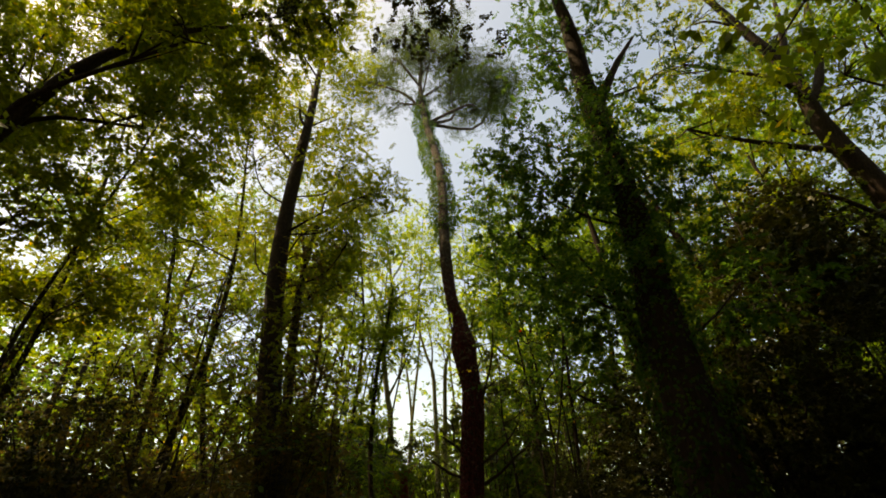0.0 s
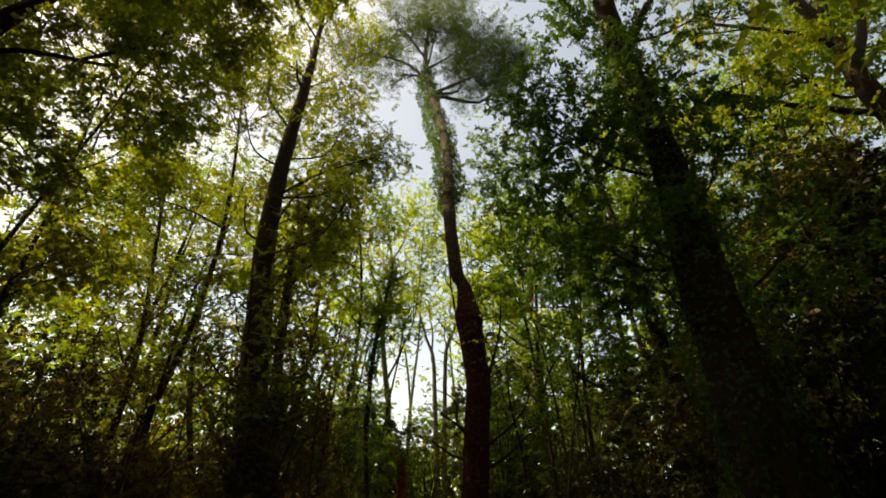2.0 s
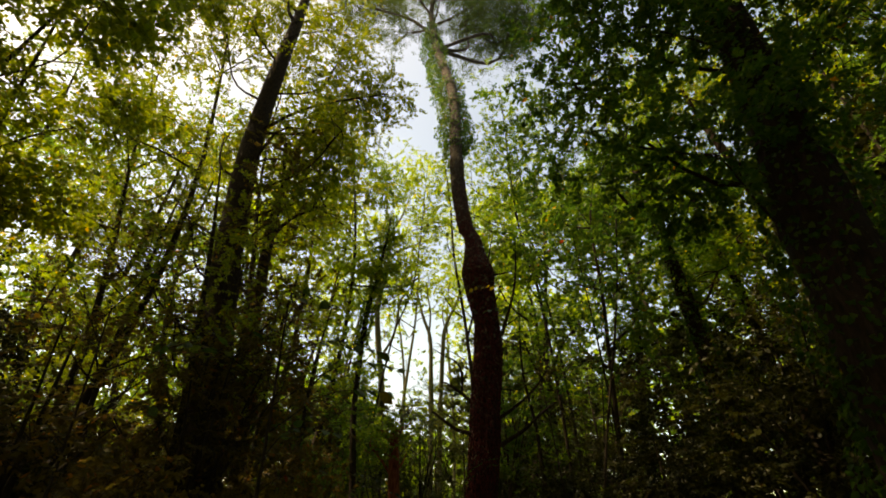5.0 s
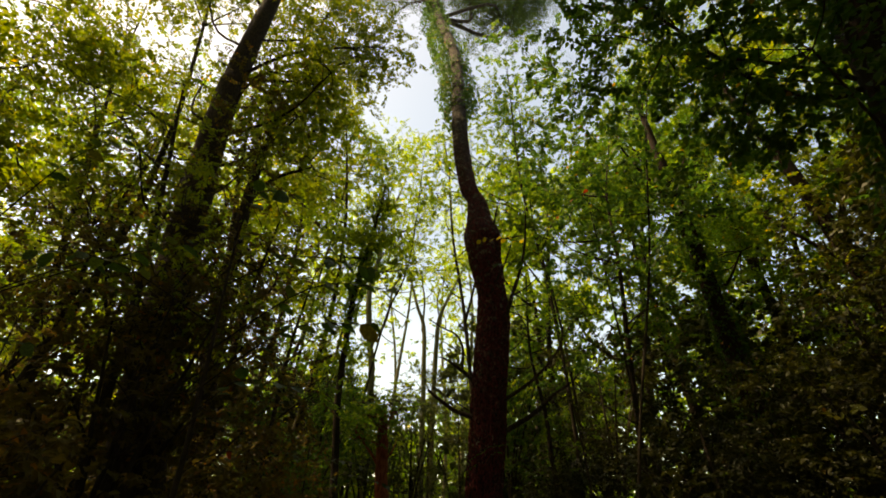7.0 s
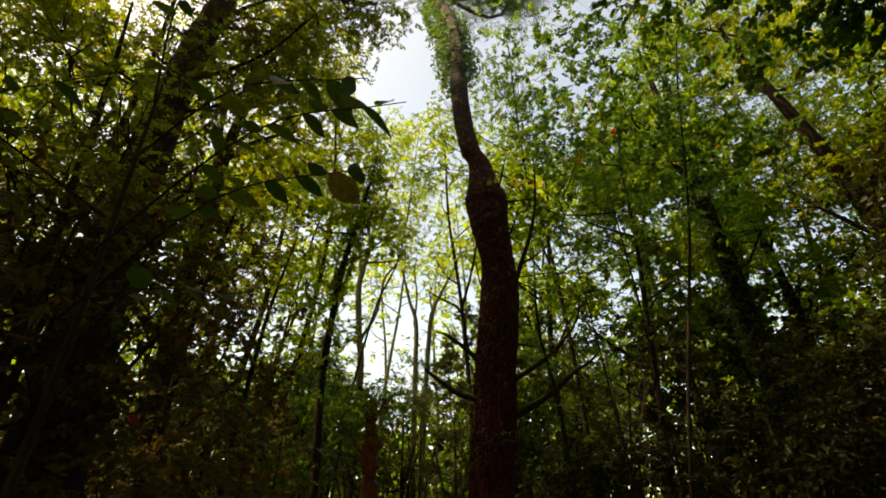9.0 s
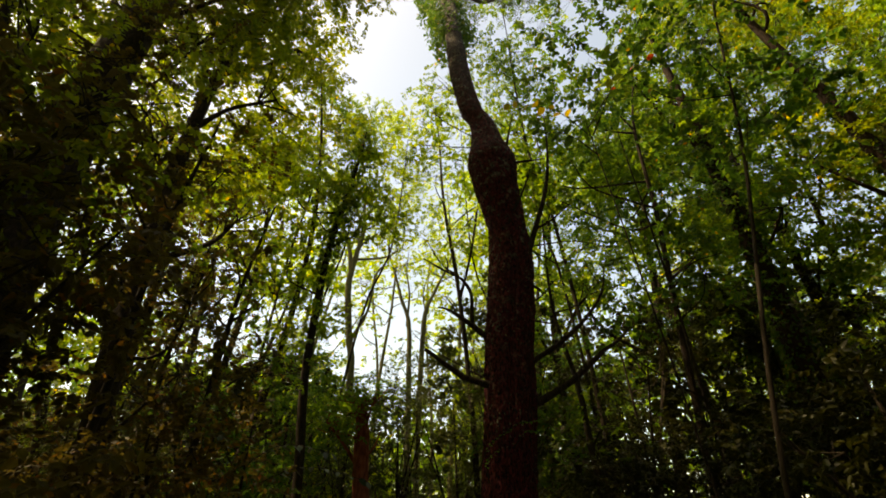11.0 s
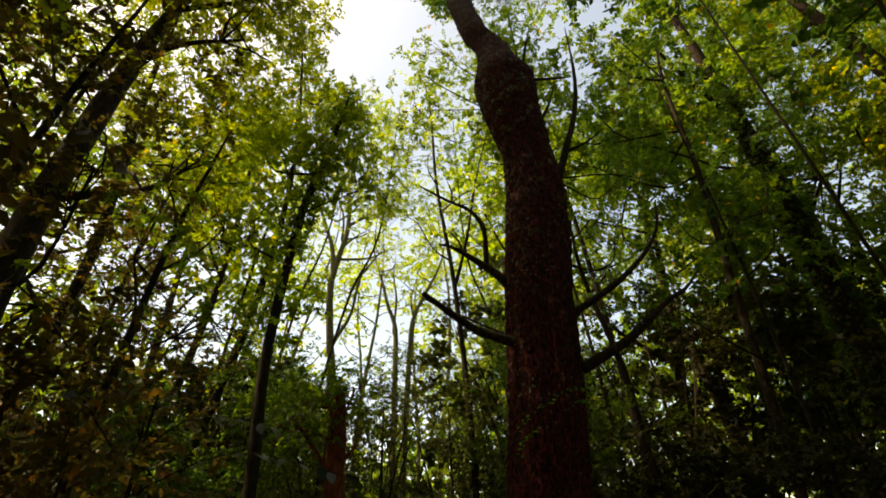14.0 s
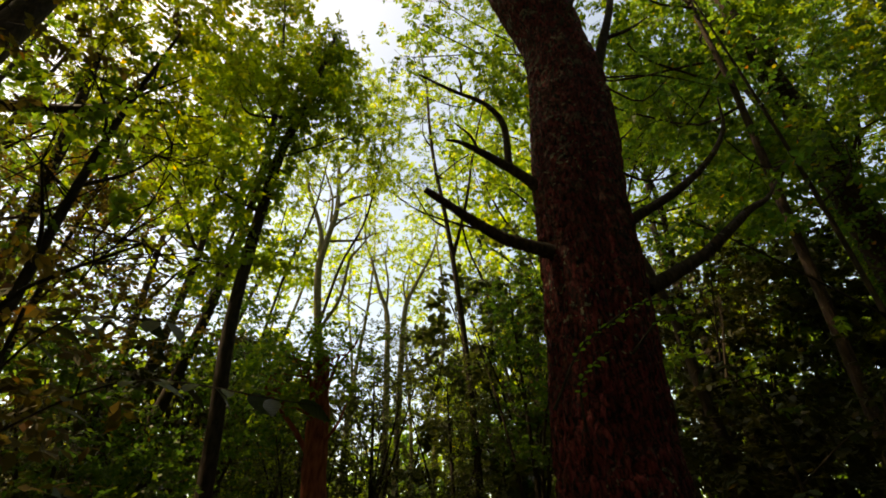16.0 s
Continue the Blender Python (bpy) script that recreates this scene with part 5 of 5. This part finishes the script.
WOOD = [(9.8, 15.8, 17, 4, 3.2, 0.12, LEAF_GREEN), (11.2, 12, 16, 3, 3.0, 0.12, LEAF_GREEN), (14.5, 9.5, 17, 3, 3.4, 0.14, LEAF_GREEN), (15.5, 15, 18, 3, 3.6, 0.15, LEAF_GREEN), (-10.4, 3.6, 15, 6, 2.8, 0.07, LEAF_OLIVE), (-12.5, 5.0, 17, 5, 3.4, 0.16, LEAF_OLIVE), (-9.2, 9.4, 16, 5, 2.6, 0.07, LEAF_OLIVE), (-3.5, 13.8, 13.5, 8.5, 1.6, 0.08, LEAF_OLIVE), (-5.6, 13.2, 15, 7, 2.2, 0.10, LEAF_OLIVE), (10.8, 9.8, 14, 3, 2.8, 0.14, LEAF_GREEN), (6.6, 7.6, 8.4, 3.2, 2.0, 0.06, LEAF_SHADED), (-6.9, 7.2, 15, 7.5, 2.6, 0.05, LEAF_OLIVE), (-10.2, 6.6, 15, 6.5, 2.8, 0.06, LEAF_OLIVE), (-7.0, 11.0, 18, 9, 2.8, 0.09, LEAF_OLIVE), (-8.5, 12.5, 15, 5, 3.0, 0.10, LEAF_OLIVE), (-11.5, 9, 16, 5, 3.2, 0.16, LEAF_OLIVE), (-6.8, 15.5, 15, 5, 2.8, 0.11, LEAF_GREEN), (-10.5, 17, 17, 5, 3.4, 0.15, LEAF_OLIVE), (-14.5, 14, 17, 5, 3.6, 0.18, LEAF_GREEN),
        (-6.4, 18.9, 16, 6, 2.8, 0.13, LEAF_OLIVE), (-9.0, 22, 18, 6, 3.4, 0.17, LEAF_LIT), (-14, 23, 19, 6, 4.0, 0.2, LEAF_OLIVE), (-19, 20, 19, 5, 4.2, 0.2, LEAF_GREEN), (-6.5, 26, 17, 7, 3.0, 0.14, LEAF_LIT),
        (3.4, 16.2, 14, 6, 2.6, 0.12, LEAF_GREEN), (5.8, 17.5, 16, 5, 3.2, 0.15, LEAF_GREEN), (2.6, 21, 15, 7, 2.8, 0.14, LEAF_LIT), (8.2, 14.8, 16, 5, 3.2, 0.17, LEAF_GREEN), (9.0, 20, 18, 5, 3.6, 0.18, LEAF_GREEN),
        (5.2, 25, 18, 6, 3.4, 0.17, LEAF_LIT), (12.5, 14, 18, 5, 3.8, 0.2, LEAF_GREEN), (13.5, 21, 19, 5, 4.0, 0.2, LEAF_OLIVE), (12.0, 6.5, 17, 5, 3.6, 0.2, LEAF_GREEN)]
for k, (x, y, h, low, r, tr, mat) in enumerate(WOOD):
    thin = (0.4 if 10 < y < 16 else 0.65 if x > -8 and y > 15 else 1.25) if x < 0 else (1.35 if y < 15.5 else 0.55 if x < 4 else 1.5)
    wood_tree(x, y, h, low, r, tr, mat, BARK_THIN, 300 + k, "slim woodland tree with " + {"leaf_olive": "olive autumn", "leaf_shaded": "shade-darkened", "leaf_green": "green", "leaf_lit": "sunlight-tinted yellow-green"}[mat.name] + " crown", y > 17.5, thin)

# thin crowns where the ride ends, sunlight put into their leaf colour
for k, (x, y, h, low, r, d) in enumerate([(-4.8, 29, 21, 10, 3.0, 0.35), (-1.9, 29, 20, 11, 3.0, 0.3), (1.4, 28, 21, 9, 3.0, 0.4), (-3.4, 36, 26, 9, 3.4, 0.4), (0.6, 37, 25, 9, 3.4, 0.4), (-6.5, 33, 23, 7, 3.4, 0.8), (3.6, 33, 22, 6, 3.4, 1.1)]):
    wood_tree(x, y, h, low, r, 0.13, LEAF_LIT, BARK_PALE, 360 + k, "slender tree with thin crown tinted yellow-green as sunlit", True, d, False)

# thickets that close the wood beyond the ride
thick = np.random.default_rng(77)
for k in range(26):
    side = -1 if k % 2 else 1
    y = thick.uniform(14.5, 31)
    x = -1.2 + side * (1.6 + 0.05 * y + thick.uniform(0, 1.0) * 14)
    h = (thick.uniform(4.2, 5.2) + 0.16 * (y - 14)) * (0.9 if side < 0 and y < 21 else 1.25 if side > 0 else 1.0)
    shrub(x, y, h, 2.3, ((LEAF_HOLLY, LEAF_SHADED, LEAF_HOLLY, LEAF_BROWN) if side < 0 or y > 22 or x < 1.0 else (LEAF_SHADED, LEAF_SHADED, LEAF_HOLLY, LEAF_BROWN))[k % 4], 700 + k, "tall dense thicket of leafy stems", 84, (0.16, 0.115), False, "thicket", 5, 9)

# filler trees all round; those out of view only block sky light
ring = np.random.default_rng(7)
placed = []
for k in range(400):
    a, d = ring.uniform(0, 2 * math.pi), ring.uniform(8.5, 36)
    x, y = d * math.sin(a), 4 + d * math.cos(a)
    if len(placed) >= 36:
        break
    if (abs(x + 1.4) < 3.8 and y > -2) or (x * x / 196 + (y - 13) ** 2 / 256 < 1 and y > 2) or any((x - p) ** 2 + (y - q) ** 2 < 16 for p, q in placed):
        continue
    if y > 4 and math.hypot(x, y - 4) < 14:
        continue
    placed.append((x, y))
    mat = (LEAF_OLIVE, LEAF_GREEN, LEAF_LIT)[k % 3]
    wood_tree(x, y, ring.uniform(14, 19), 4, ring.uniform(3.2, 4.2), ring.uniform(0.13, 0.22), mat, BARK_THIN, 400 + k, "tall filler woodland tree, thick crown blocking sky light", True)

# tall unseen crowns over the start of the walk, added to block sky light
for k, (x, y) in enumerate([(-4.4, -1.6), (4.6, -1.2), (-7.2, 0.6), (6.8, -0.4), (1.6, -3.0)]):
    line = [(x, y, 0), (x + 0.1, y, 5), (x - 0.1, y + 0.2, 10), (x, y + 0.2, 16)]
    tree("woodland_tree", "tall filler woodland tree, thick crown blocking sky light", "tree", line, [0.22, 0.18, 0.12, 0.03],
         [((x * 0.6 + 1.8 * math.cos(q * 1.1 + k), min(y + 1.2 + 1.8 * math.sin(q * 1.1 + k), 0.3 * (10 + 0.8 * q)), 11.5 + 0.8 * q), (1.6, 1.4, 0.9), 14, 8) for q in range(7)],
         LEAF_GREEN, BARK_OAK, 640 + k, (0.2, 0.14), False, 7, 0.45, 8, spread=0.45, group="woodland trees", density=1.3, lane=False)

# more unseen crowns overhead, added to keep the undergrowth and pine front dark
for k, (x, y) in enumerate([(-5.3, 1.9), (5.4, 1.7), (-8.4, 3.0), (8.2, 2.2), (6.8, 3.4), (4.0, 0.0)]):
    line = [(x, y, 0), (x + 0.15, y - 0.1, 6), (x - 0.1, y + 0.2, 12), (x * 0.9, y + 0.4, 19)]
    tree("woodland_tree", "unseen tree with wide crown added overhead to block sky light", "tree", line, [0.24, 0.2, 0.14, 0.03],
         [((x * 0.55 + 3.0 * math.cos(q * 1.7 + k), min(y + 1.0 + 2.6 * math.sin(q * 1.7 + k), 4.4 + 0.3 * q), 14.2 + 0.55 * q), (1.7, 1.5, 0.8), 14, 9) for q in range(9)],
         LEAF_GREEN, BARK_OAK, 660 + k, (0.2, 0.14), False, 7, 0.45, 8, spread=0.45, group="woodland trees", density=1.6, lane=False)

# trees behind the start of the walk, unseen, added to block light from behind
for k, (x, y) in enumerate([(-2.4, -5.5), (2.6, -5), (0.2, -11), (5.6, -4.5), (-5.8, -6), (-4.5, -4), (4.8, -3), (0.6, -7), (-8.5, -2), (9, 0), (-3, -11), (5, -9), (-10, -8), (10.5, -7), (7.2, 1.6), (-8.0, 1.4)]):
    wood_tree(x, y, 16, 3.5, 3.6, 0.18, (LEAF_OLIVE, LEAF_GREEN)[k % 2], BARK_THIN, 600 + k, "tall filler woodland tree, thick crown blocking sky light", True, 1.1)


def far_woods():
    """The closed edge of the wood all round, with an uneven top."""
    rng = np.random.default_rng(31)
    n = 90000
    a = rng.uniform(0, 2 * math.pi, n)
    d = rng.uniform(40, 60, n)
    top = 9.5 + 8.5 * np.clip(2.2 * np.sin(a), -1, 1) ** 2 + 1.6 * np.sin(a * 17) + 1.3 * np.sin(a * 41 + 1) + 0.8 * np.sin(a * 97)
    z = top * rng.uniform(0, 1, n) ** 1.25
    base = np.stack([-1 + d * np.sin(a), 4 + d * np.cos(a), z], 1) + rng.standard_normal((n, 3)) * 0.5
    v, f = leaves(rng, base, unit(rng.standard_normal((n, 3)) + np.array([0, 0, -0.4])), unit(rng.standard_normal((n, 3))), 0.85, 0.62, False)
    ob = part("far_woods", v, f, LEAF_GREEN, None, "", False)
    tagged(ob, "dense green edge of distant woodland", "woods", "", "stuff")


far_woods()
